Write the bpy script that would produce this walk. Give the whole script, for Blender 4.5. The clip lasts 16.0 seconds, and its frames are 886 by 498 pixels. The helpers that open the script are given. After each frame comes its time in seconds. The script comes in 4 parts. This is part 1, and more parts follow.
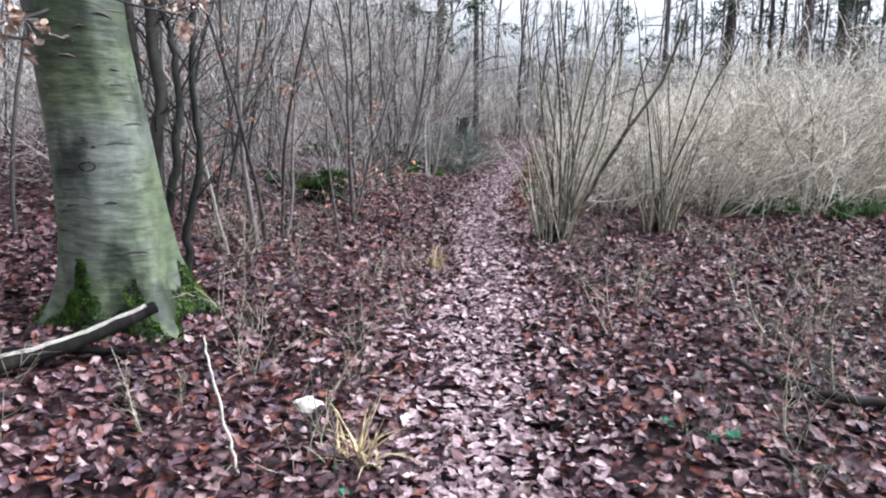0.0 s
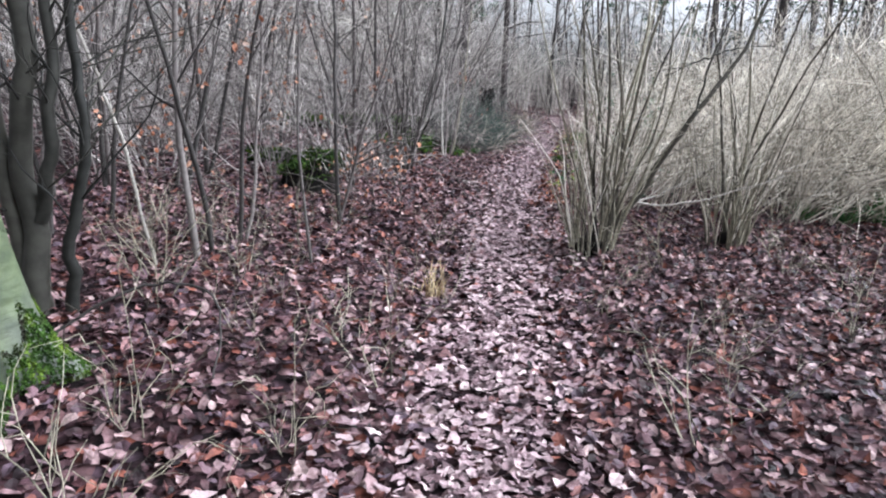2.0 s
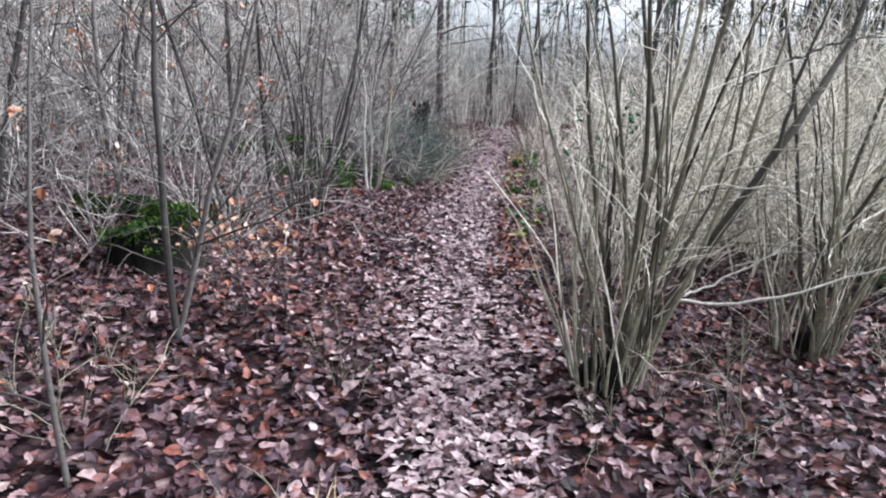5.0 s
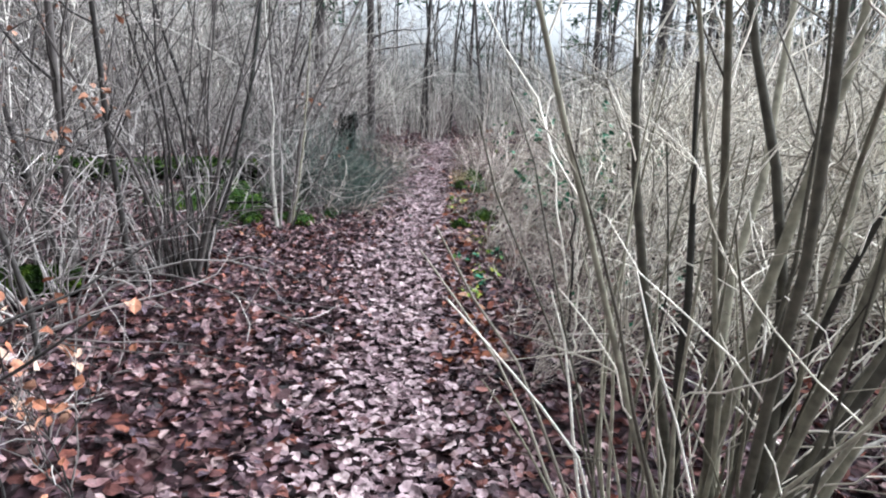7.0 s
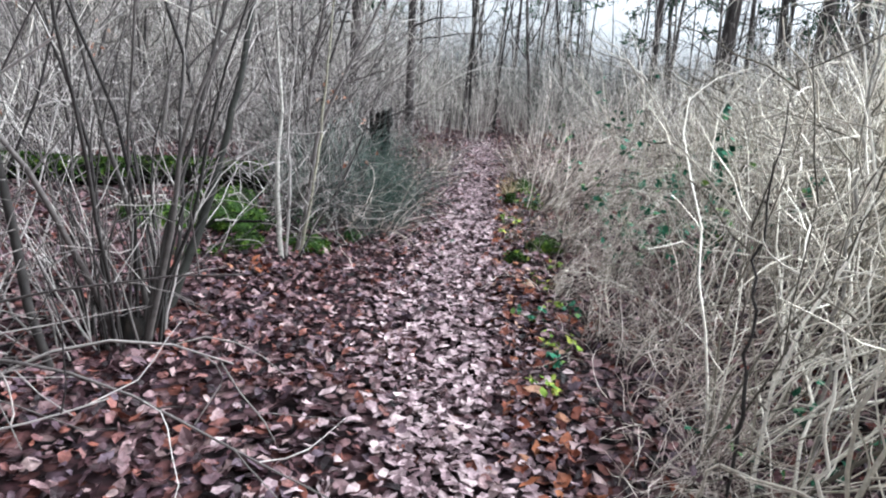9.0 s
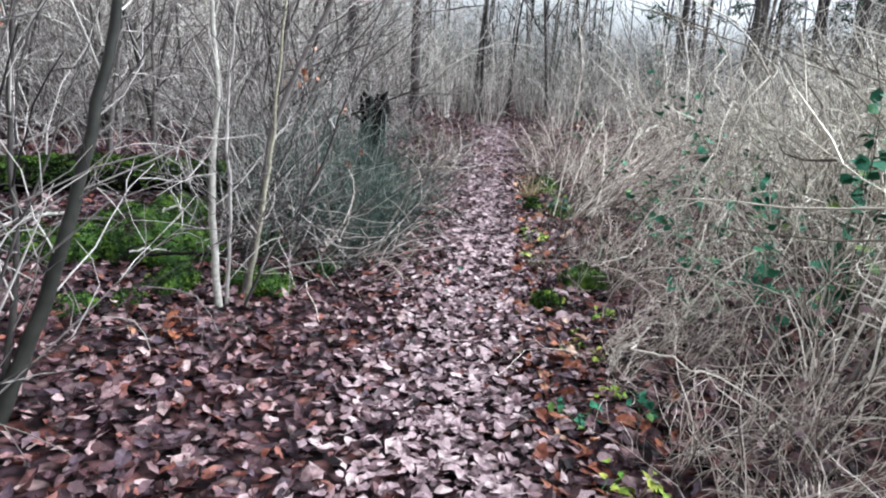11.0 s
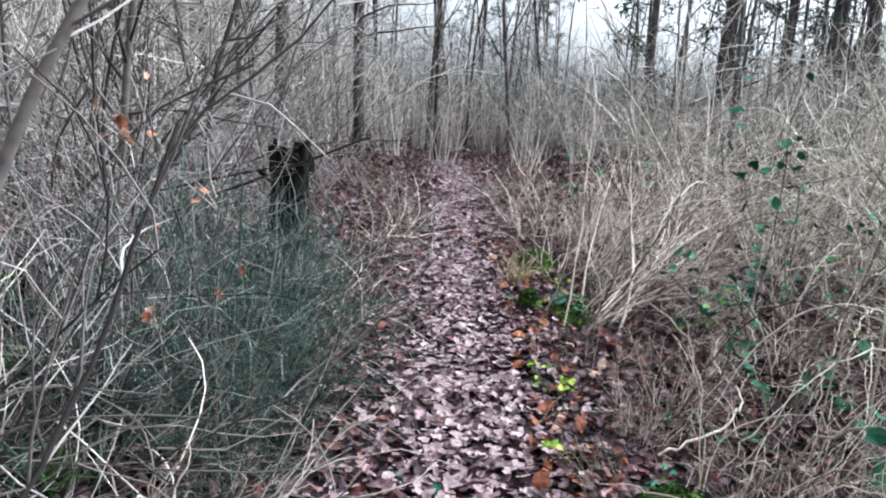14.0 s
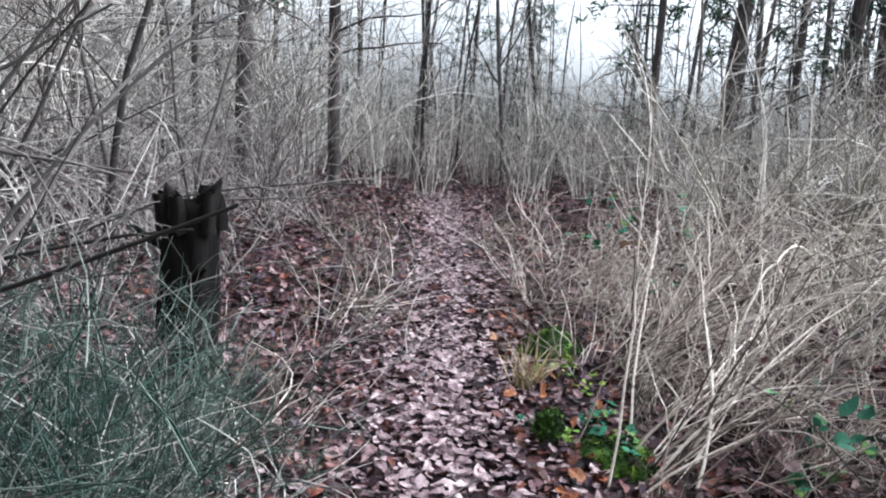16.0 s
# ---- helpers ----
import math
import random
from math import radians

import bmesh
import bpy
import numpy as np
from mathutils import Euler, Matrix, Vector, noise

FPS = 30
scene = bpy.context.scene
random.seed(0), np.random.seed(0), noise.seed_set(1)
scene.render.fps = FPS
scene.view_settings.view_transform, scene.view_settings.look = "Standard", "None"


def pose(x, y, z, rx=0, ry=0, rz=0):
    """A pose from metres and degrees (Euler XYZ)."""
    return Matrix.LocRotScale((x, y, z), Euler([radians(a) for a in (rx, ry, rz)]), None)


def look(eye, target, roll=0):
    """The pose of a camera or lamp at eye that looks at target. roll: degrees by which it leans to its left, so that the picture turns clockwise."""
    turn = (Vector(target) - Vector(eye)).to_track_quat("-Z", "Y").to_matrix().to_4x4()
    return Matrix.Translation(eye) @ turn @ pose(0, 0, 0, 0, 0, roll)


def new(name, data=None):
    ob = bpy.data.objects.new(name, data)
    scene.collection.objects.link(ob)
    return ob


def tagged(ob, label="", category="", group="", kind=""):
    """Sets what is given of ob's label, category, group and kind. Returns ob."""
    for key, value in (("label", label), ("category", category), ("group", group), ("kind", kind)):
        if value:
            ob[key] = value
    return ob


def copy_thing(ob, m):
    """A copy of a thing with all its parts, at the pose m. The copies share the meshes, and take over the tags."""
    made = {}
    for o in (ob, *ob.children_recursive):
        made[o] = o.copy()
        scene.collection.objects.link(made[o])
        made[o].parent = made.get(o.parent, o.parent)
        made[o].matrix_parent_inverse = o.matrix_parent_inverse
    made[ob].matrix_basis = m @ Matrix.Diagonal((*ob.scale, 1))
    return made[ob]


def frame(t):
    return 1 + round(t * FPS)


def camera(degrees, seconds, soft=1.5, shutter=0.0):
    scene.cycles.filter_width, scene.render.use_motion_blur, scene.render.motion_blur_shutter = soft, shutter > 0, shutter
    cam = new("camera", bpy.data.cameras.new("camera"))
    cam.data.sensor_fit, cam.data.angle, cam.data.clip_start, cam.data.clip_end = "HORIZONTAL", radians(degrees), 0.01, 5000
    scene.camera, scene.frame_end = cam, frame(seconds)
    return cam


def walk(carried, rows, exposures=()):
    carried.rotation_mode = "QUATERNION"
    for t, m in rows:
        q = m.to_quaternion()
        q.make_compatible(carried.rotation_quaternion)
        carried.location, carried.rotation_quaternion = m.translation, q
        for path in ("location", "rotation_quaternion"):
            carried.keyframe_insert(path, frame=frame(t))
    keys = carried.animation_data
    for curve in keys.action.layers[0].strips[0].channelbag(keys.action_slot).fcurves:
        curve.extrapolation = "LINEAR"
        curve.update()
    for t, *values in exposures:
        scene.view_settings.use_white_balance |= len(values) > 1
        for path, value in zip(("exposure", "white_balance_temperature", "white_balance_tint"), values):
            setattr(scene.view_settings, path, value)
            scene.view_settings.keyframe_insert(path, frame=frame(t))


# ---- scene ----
cam = camera(66.3, 16.0, soft=2.1)
METRES, EYE, TILT, LEAN, TURN = 13.0, 1.5, -12.0, 0.0, 0.0
ROWS = [
    (0.0, 0.0, 0.0, 0.0, -0.0, 0.0, 0.0),
    (0.5, 0.0052, 0.0298, 0.0058, 3.23, -0.78, -1.6),
    (1.0, 0.0038, 0.0609, 0.0128, 2.55, 0.08, -1.74),
    (1.5, 0.0068, 0.0934, 0.0172, 2.12, -0.88, -0.76),
    (2.0, 0.0108, 0.121, 0.0251, 2.06, -2.52, -2.05),
    (2.5, 0.0099, 0.1516, 0.0327, -1.03, -1.57, -2.3),
    (3.0, 0.0099, 0.1848, 0.0395, -0.18, -0.98, -1.91),
    (5.5, 0.0182, 0.3374, 0.0733, -4.38, -1.89, -0.8),
    (6.0, 0.024, 0.3675, 0.0828, -5.49, -2.04, -1.4),
    (6.5, 0.024, 0.4002, 0.0891, -7.0, -1.53, -0.23),
    (7.0, 0.0256, 0.4329, 0.0949, -8.56, -0.99, 0.44),
    (7.5, 0.0276, 0.4637, 0.1014, -6.11, -1.09, -0.38),
    (8.0, 0.0262, 0.4943, 0.1079, -7.56, -1.46, 0.37),
    (8.5, 0.03, 0.5263, 0.1143, -7.6, -1.52, 0.18),
    (9.0, 0.0323, 0.5558, 0.1203, -5.72, -1.42, -1.76),
    (11.5, 0.0473, 0.704, 0.1506, -4.84, -3.24, -1.88),
    (12.0, 0.0462, 0.735, 0.1565, -6.86, -2.51, -0.94),
    (12.5, 0.048, 0.7651, 0.1623, -8.36, -2.42, 0.69),
    (13.0, 0.0505, 0.7936, 0.1694, -8.03, -3.02, 0.01),
    (13.5, 0.0517, 0.821, 0.1778, -10.49, -4.16, 2.13),
    (14.0, 0.059, 0.8494, 0.1857, -8.96, -0.77, -0.47),
    (14.5, 0.0626, 0.8801, 0.1914, -8.22, 0.05, -1.27),
    (15.0, 0.0687, 0.91, 0.1976, -10.94, 0.24, 0.91),
    (15.5, 0.078, 0.939, 0.206, -9.02, 1.12, -1.2),
    (16.0, 0.082, 0.9701, 0.2107, -9.87, 1.34, -0.79),
]
walk(cam, [(t, pose(0, 0, EYE, TILT, LEAN, TURN) @ pose(METRES * x, METRES * y, METRES * z, 90 + pitch, roll, yaw)) for t, x, y, z, yaw, pitch, roll in ROWS],
     [(0, 1.14, 5760, 10.5), (6, 1.18, 5750, 7), (11, 1.16, 5740, 5.5), (16, 1.04, 5720, 6)])

# ---- sky and sun: an overcast winter afternoon ----
SUN_EL, SUN_AZ = 44.0, 84.0         # degrees above the horizon; degrees to the right of straight ahead
world = bpy.data.worlds.new("overcast_sky")
scene.world = world
world.use_nodes = True
wn = world.node_tree
wn.nodes.clear()
sky = wn.nodes.new("ShaderNodeTexSky")
sky.sky_type, sky.sun_disc = "NISHITA", False
sky.sun_elevation, sky.sun_rotation = radians(SUN_EL), radians(SUN_AZ)
sky.air_density, sky.dust_density, sky.ozone_density = 1.0, 6.0, 1.0
hsv = wn.nodes.new("ShaderNodeHueSaturation")
hsv.inputs["Saturation"].default_value = 0.0
bg = wn.nodes.new("ShaderNodeBackground")
bg.inputs["Strength"].default_value = 0.2
wo = wn.nodes.new("ShaderNodeOutputWorld")
wn.links.new(sky.outputs[0], hsv.inputs["Color"])
wn.links.new(hsv.outputs[0], bg.inputs["Color"])
wn.links.new(bg.outputs[0], wo.inputs["Surface"])
sun = new("sun", bpy.data.lights.new("sun", "SUN"))
sun.data.energy, sun.data.angle, sun.data.color = 1.7, radians(60), (1.0, 0.96, 0.9)
sun.matrix_world = look((0, 0, 30), (-30 * math.sin(radians(SUN_AZ)) / math.tan(radians(SUN_EL)), -30 * math.cos(radians(SUN_AZ)) / math.tan(radians(SUN_EL)), 0))


# ---- materials ----
def shader(name, rough=0.7, spec=0.4):
    m = bpy.data.materials.new(name)
    m.use_nodes = True
    nt = m.node_tree
    b = nt.nodes["Principled BSDF"]
    b.inputs["Roughness"].default_value = rough
    b.inputs["Specular IOR Level"].default_value = spec
    return m, nt, b


def ramp(nt, fac, stops):
    r = nt.nodes.new("ShaderNodeValToRGB")
    while len(r.color_ramp.elements) < len(stops):
        r.color_ramp.elements.new(0.5)
    for e, (p, c) in zip(r.color_ramp.elements, stops):
        e.position, e.color = p, (*c, 1)
    nt.links.new(fac, r.inputs[0])
    return r.outputs[0]


def noise_of(nt, scale, detail=4.0, coords="Object", stretch=(1, 1, 1)):
    tc = nt.nodes.new("ShaderNodeTexCoord")
    mp = nt.nodes.new("ShaderNodeMapping")
    mp.inputs["Scale"].default_value = stretch
    n = nt.nodes.new("ShaderNodeTexNoise")
    n.inputs["Scale"].default_value, n.inputs["Detail"].default_value = scale, detail
    nt.links.new(tc.outputs[coords], mp.inputs[0])
    nt.links.new(mp.outputs[0], n.inputs["Vector"])
    return n.outputs["Fac"]


def mixed(nt, fac, a, b, kind="MIX"):
    x = nt.nodes.new("ShaderNodeMix")
    x.data_type, x.blend_type = "RGBA", kind
    for sock, v in ((x.inputs["Factor"], fac), (x.inputs["A"], a), (x.inputs["B"], b)):
        if isinstance(v, (int, float)):
            sock.default_value = v
        elif isinstance(v, tuple):
            sock.default_value = (*v, 1)
        else:
            nt.links.new(v, sock)
    return x.outputs["Result"]


def bumped(nt, b, height, strength, dist):
    k = nt.nodes.new("ShaderNodeBump")
    k.inputs["Strength"].default_value, k.inputs["Distance"].default_value = strength, dist
    nt.links.new(height, k.inputs["Height"])
    nt.links.new(k.outputs[0], b.inputs["Normal"])


def island(nt):
    return nt.nodes.new("ShaderNodeNewGeometry").outputs["Random Per Island"]


def own_shade(nt):
    """A random number that differs between objects and between the loose pieces of one."""
    a = nt.nodes.new("ShaderNodeMath")
    a.operation = "ADD"
    nt.links.new(island(nt), a.inputs[0])
    nt.links.new(nt.nodes.new("ShaderNodeObjectInfo").outputs["Random"], a.inputs[1])
    f = nt.nodes.new("ShaderNodeMath")
    f.operation = "FRACT"
    nt.links.new(a.outputs[0], f.inputs[0])
    return f.outputs[0]


def twig_material(name, stops, rough=0.65, mottled=0.35, grain=60):
    """Bark of thin stems: each stem its own shade, with lichen and dark mottling."""
    m, nt, b = shader(name, rough, 0.14)
    base = ramp(nt, own_shade(nt), stops)
    spots = ramp(nt, noise_of(nt, grain, 3), [(0.35, (0.35, 0.35, 0.36)), (0.62, (1, 1, 1))])
    nt.links.new(mixed(nt, mottled, base, spots, "MULTIPLY"), b.inputs["Base Color"])
    return m


def leaf_material(name, stops, rough=0.45):
    m, nt, b = shader(name, rough, 0.16)
    base = ramp(nt, own_shade(nt), stops)
    blot = ramp(nt, noise_of(nt, 30, 6), [(0.34, (0.22, 0.19, 0.19)), (0.6, (1, 1, 1))])
    col = mixed(nt, 0.75, base, blot, "MULTIPLY")
    nt.links.new(col, b.inputs["Base Color"])
    bumped(nt, b, noise_of(nt, 160, 3), 0.5, 0.004)
    return m


litter_stops = [(0.0, (0.00747, 0.00439, 0.00554)), (0.16, (0.0254, 0.0125, 0.0158)), (0.32, (0.0636, 0.0279, 0.0316)), (0.46, (0.0859, 0.0601, 0.0791)), (0.58, (0.131, 0.0719, 0.0807)),
                (0.68, (0.199, 0.0674, 0.0455)), (0.78, (0.206, 0.126, 0.137)), (0.91, (0.275, 0.181, 0.187)), (1.0, (0.396, 0.291, 0.283))]
# path leaves: trodden pale, with the sky's wet sheen mixed into the colour
path_sheen_stops = [(0.0, (0.0296, 0.0175, 0.0206)), (0.15, (0.127, 0.0772, 0.0869)), (0.4, (0.279, 0.195, 0.215)), (0.7, (0.381, 0.282, 0.3)), (1.0, (0.508, 0.398, 0.403))]
M_LITTER = leaf_material("wet_fallen_leaves", litter_stops, 0.48)
M_TRODDEN_SHEEN = leaf_material("trodden_sheen_leaves", path_sheen_stops, 0.48)
M_BEECHLEAF = leaf_material("withered_beech_leaves", [(0, (0.30, 0.11, 0.06)), (0.5, (0.46, 0.22, 0.14)), (0.8, (0.56, 0.35, 0.25)), (1, (0.60, 0.46, 0.38))], 0.6)
M_PALELEAF = leaf_material("pale_withered_leaves", [(0, (0.38, 0.25, 0.18)), (0.6, (0.52, 0.40, 0.33)), (1, (0.62, 0.52, 0.46))], 0.6)
M_GREENLEAF = leaf_material("bramble_green", [(0, (0.015, 0.09, 0.05)), (0.5, (0.025, 0.15, 0.085)), (0.85, (0.05, 0.22, 0.12)), (1, (0.2, 0.3, 0.06))], 0.55)
M_YOUNG = leaf_material("young_yellow_green", [(0, (0.10, 0.22, 0.03)), (0.6, (0.26, 0.38, 0.05)), (1, (0.48, 0.50, 0.10))], 0.55)
M_RUSSET = leaf_material("russet_leaves", [(0, (0.07, 0.025, 0.02)), (0.5, (0.20, 0.06, 0.035)), (0.85, (0.34, 0.13, 0.06)), (1, (0.5, 0.36, 0.28))], 0.5)
M_GRASS = leaf_material("low_green_grass", [(0, (0.03, 0.09, 0.03)), (0.6, (0.06, 0.16, 0.05)), (1, (0.16, 0.24, 0.08))], 0.55)
M_STRAW = leaf_material("dry_straw", [(0, (0.36, 0.27, 0.15)), (0.6, (0.52, 0.42, 0.25)), (1, (0.64, 0.55, 0.38))], 0.6)
M_NEEDLE = leaf_material("pine_needles", [(0, (0.02, 0.06, 0.035)), (0.6, (0.04, 0.10, 0.055)), (1, (0.08, 0.15, 0.07))], 0.5)
M_BROOM = twig_material("broom_stems", [(0, (0.010, 0.026, 0.021)), (0.45, (0.038, 0.066, 0.053)), (0.8, (0.09, 0.122, 0.10)), (1, (0.30, 0.31, 0.285))])
M_BLOND = twig_material("dry_blond_twigs", [(0, (0.0738, 0.0645, 0.051)), (0.25, (0.295, 0.263, 0.215)), (0.55, (0.617, 0.563, 0.47)), (1, (0.939, 0.886, 0.792))])
M_CANE = twig_material("dead_cane", [(0, (0.0641, 0.0499, 0.0441)), (0.3, (0.27, 0.218, 0.192)), (0.6, (0.57, 0.484, 0.427)), (1, (0.94, 0.855, 0.769))])
M_GREY = twig_material("grey_twigs", [(0, (0.03, 0.026, 0.026)), (0.4, (0.145, 0.127, 0.122)), (0.72, (0.31, 0.278, 0.266)), (1, (0.56, 0.52, 0.49))])
M_DARK = twig_material("dark_sapling_bark", [(0, (0.03, 0.027, 0.026)), (0.5, (0.065, 0.058, 0.055)), (1, (0.16, 0.14, 0.133))], 0.7, 0.5, 25)
M_BLACKBARK = twig_material("black_wet_bark", [(0, (0.016, 0.016, 0.015)), (0.5, (0.035, 0.034, 0.03)), (1, (0.075, 0.072, 0.06))], 0.6, 0.6, 14)
M_HAZEL = twig_material("hazel_bark", [(0, (0.0275, 0.0238, 0.02)), (0.3, (0.0938, 0.085, 0.065)), (0.6, (0.237, 0.219, 0.163)), (1, (0.425, 0.394, 0.306))], 0.6, 0.65, 34)
M_PALEBARK = twig_material("pale_dead_wood", [(0, (0.24, 0.22, 0.195)), (1, (0.46, 0.43, 0.39))], 0.7, 0.6, 40)
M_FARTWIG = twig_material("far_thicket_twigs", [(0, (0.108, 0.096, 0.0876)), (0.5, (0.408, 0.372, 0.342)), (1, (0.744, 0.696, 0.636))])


def pine_bark():
    m, nt, b = shader("pine_bark", 0.85, 0.2)
    f = noise_of(nt, 9, 5, stretch=(1, 1, 0.25))
    nt.links.new(ramp(nt, f, [(0.3, (0.02, 0.018, 0.018)), (0.5, (0.055, 0.047, 0.046)), (0.7, (0.12, 0.10, 0.096))]), b.inputs["Base Color"])
    bumped(nt, b, f, 0.9, 0.03)
    return m


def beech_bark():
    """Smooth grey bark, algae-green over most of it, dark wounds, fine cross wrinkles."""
    m, nt, b = shader("beech_bark", 0.6, 0.3)
    broad = noise_of(nt, 1.3, 5)
    grey = ramp(nt, noise_of(nt, 9, 7), [(0.3, (0.05, 0.057, 0.049)), (0.7, (0.135, 0.146, 0.125))])
    green = ramp(nt, noise_of(nt, 13, 6), [(0.3, (0.034, 0.046, 0.026)), (0.7, (0.092, 0.114, 0.060))])
    col = mixed(nt, ramp(nt, broad, [(0.36, (0, 0, 0)), (0.52, (1, 1, 1))]), grey, green)
    wrinkle = noise_of(nt, 5.0, 6, stretch=(1, 1, 3.5))
    lines = ramp(nt, wrinkle, [(0.58, (1, 1, 1)), (0.63, (0.28, 0.3, 0.27)), (0.68, (1, 1, 1))])
    col = mixed(nt, 0.5, col, lines, "MULTIPLY")
    patch = ramp(nt, noise_of(nt, 3.1, 8, stretch=(1.3, 1.3, 0.6)), [(0.55, (1, 1, 1)), (0.63, (0.16, 0.18, 0.16))])
    col = mixed(nt, 0.85, col, patch, "MULTIPLY")
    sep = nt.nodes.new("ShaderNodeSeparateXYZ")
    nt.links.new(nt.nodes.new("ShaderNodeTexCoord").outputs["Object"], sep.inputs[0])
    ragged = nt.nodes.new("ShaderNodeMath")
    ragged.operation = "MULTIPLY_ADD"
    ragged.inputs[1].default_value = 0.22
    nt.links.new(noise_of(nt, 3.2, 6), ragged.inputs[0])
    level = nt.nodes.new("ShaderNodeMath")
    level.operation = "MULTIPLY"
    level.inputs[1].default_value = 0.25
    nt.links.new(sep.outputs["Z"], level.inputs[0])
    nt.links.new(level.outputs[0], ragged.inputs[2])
    # bark darkens above a ragged level, about 1.5 to 2 m up
    upper_dark = ramp(nt, ragged.outputs[0], [(0.49, (1, 1, 1)), (0.53, (0.42, 0.45, 0.42)), (0.62, (0.28, 0.31, 0.28))])
    nt.links.new(mixed(nt, 0.9, col, upper_dark, "MULTIPLY"), b.inputs["Base Color"])
    bumped(nt, b, wrinkle, 0.9, 0.02)
    return m


def moss_material():
    m, nt, b = shader("moss", 0.9, 0.2)
    base = ramp(nt, noise_of(nt, 14, 5), [(0.34, (0.012, 0.028, 0.007)), (0.55, (0.045, 0.092, 0.013)), (0.75, (0.19, 0.27, 0.035))])
    shade = ramp(nt, island(nt), [(0, (0.5, 0.55, 0.45)), (1, (1, 1, 1))])
    base = mixed(nt, ramp(nt, noise_of(nt, 5, 5), [(0.36, (0, 0, 0)), (0.45, (1, 1, 1))]), (0.03, 0.026, 0.018), base)
    nt.links.new(mixed(nt, 0.8, base, shade, "MULTIPLY"), b.inputs["Base Color"])
    bumped(nt, b, noise_of(nt, 90, 3), 0.8, 0.01)
    return m


def rotten_wood():
    m, nt, b = shader("rotten_wood", 0.95, 0.05)
    f = noise_of(nt, 10, 6, stretch=(1, 1, 0.2))
    nt.links.new(ramp(nt, f, [(0.3, (0.00455, 0.00422, 0.00422)), (0.6, (0.0117, 0.0104, 0.00975)), (0.8, (0.039, 0.0279, 0.0215))]), b.inputs["Base Color"])
    bumped(nt, b, f, 1.0, 0.03)
    return m


def soil():
    """A carpet of old leaves: small cells of mixed browns over dark mould."""
    m, nt, b = shader("leaf_mould", 0.8, 0.08)
    tc = nt.nodes.new("ShaderNodeTexCoord")
    v = nt.nodes.new("ShaderNodeTexVoronoi")
    v.inputs["Scale"].default_value, v.inputs["Randomness"].default_value = 17.0, 1.0
    nt.links.new(tc.outputs["Object"], v.inputs["Vector"])
    sep = nt.nodes.new("ShaderNodeSeparateColor")
    nt.links.new(v.outputs["Color"], sep.inputs[0])
    cells = ramp(nt, sep.outputs[0], litter_stops)
    edge = ramp(nt, v.outputs["Distance"], [(0.25, (1, 1, 1)), (0.75, (0.25, 0.22, 0.22))])
    fine = ramp(nt, noise_of(nt, 26, 6), [(0.34, (0.2, 0.18, 0.18)), (0.62, (1, 1, 1))])
    broad = ramp(nt, noise_of(nt, 1.1, 3), [(0.3, (0.42, 0.38, 0.38)), (0.7, (0.75, 0.74, 0.74))])
    col = mixed(nt, 0.8, mixed(nt, 1.0, cells, edge, "MULTIPLY"), fine, "MULTIPLY")
    nt.links.new(mixed(nt, 1.0, col, broad, "MULTIPLY"), b.inputs["Base Color"])
    bumped(nt, b, v.outputs["Distance"], 0.8, 0.03)
    return m


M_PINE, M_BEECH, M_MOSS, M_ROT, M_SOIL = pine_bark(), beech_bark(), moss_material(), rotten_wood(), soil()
M_STONE, _nt, _b = shader("pale_stone", 0.8, 0.3)
_nt.links.new(ramp(_nt, noise_of(_nt, 18, 5), [(0.3, (0.30, 0.27, 0.24)), (0.7, (0.55, 0.51, 0.46))]), _b.inputs["Base Color"])


# ---- building helpers ----
def thing(name, label, category, m=None, group="", kind=""):
    ob = new(name)
    ob.empty_display_size = 0.1
    if m is not None:
        ob.matrix_world = m
    return tagged(ob, label, category, group, kind)


def part(name, mesh, material, parent, label=""):
    ob = new(name, mesh)
    if material and not mesh.materials:
        mesh.materials.append(material)
    ob.parent = parent
    return tagged(ob, label)


def array_mesh(name, V, F, smooth=True):
    """A mesh from numpy arrays of places and equal-sided faces."""
    V, F = np.asarray(V, dtype=np.float32), np.asarray(F, dtype=np.int32)
    me = bpy.data.meshes.new(name)
    me.vertices.add(len(V))
    me.vertices.foreach_set("co", V.ravel())
    me.loops.add(F.size)
    me.loops.foreach_set("vertex_index", F.ravel())
    me.polygons.add(len(F))
    me.polygons.foreach_set("loop_start", np.arange(0, F.size, F.shape[1], dtype=np.int32))
    me.polygons.foreach_set("use_smooth", np.full(len(F), smooth))
    me.update(calc_edges=True)
    return me


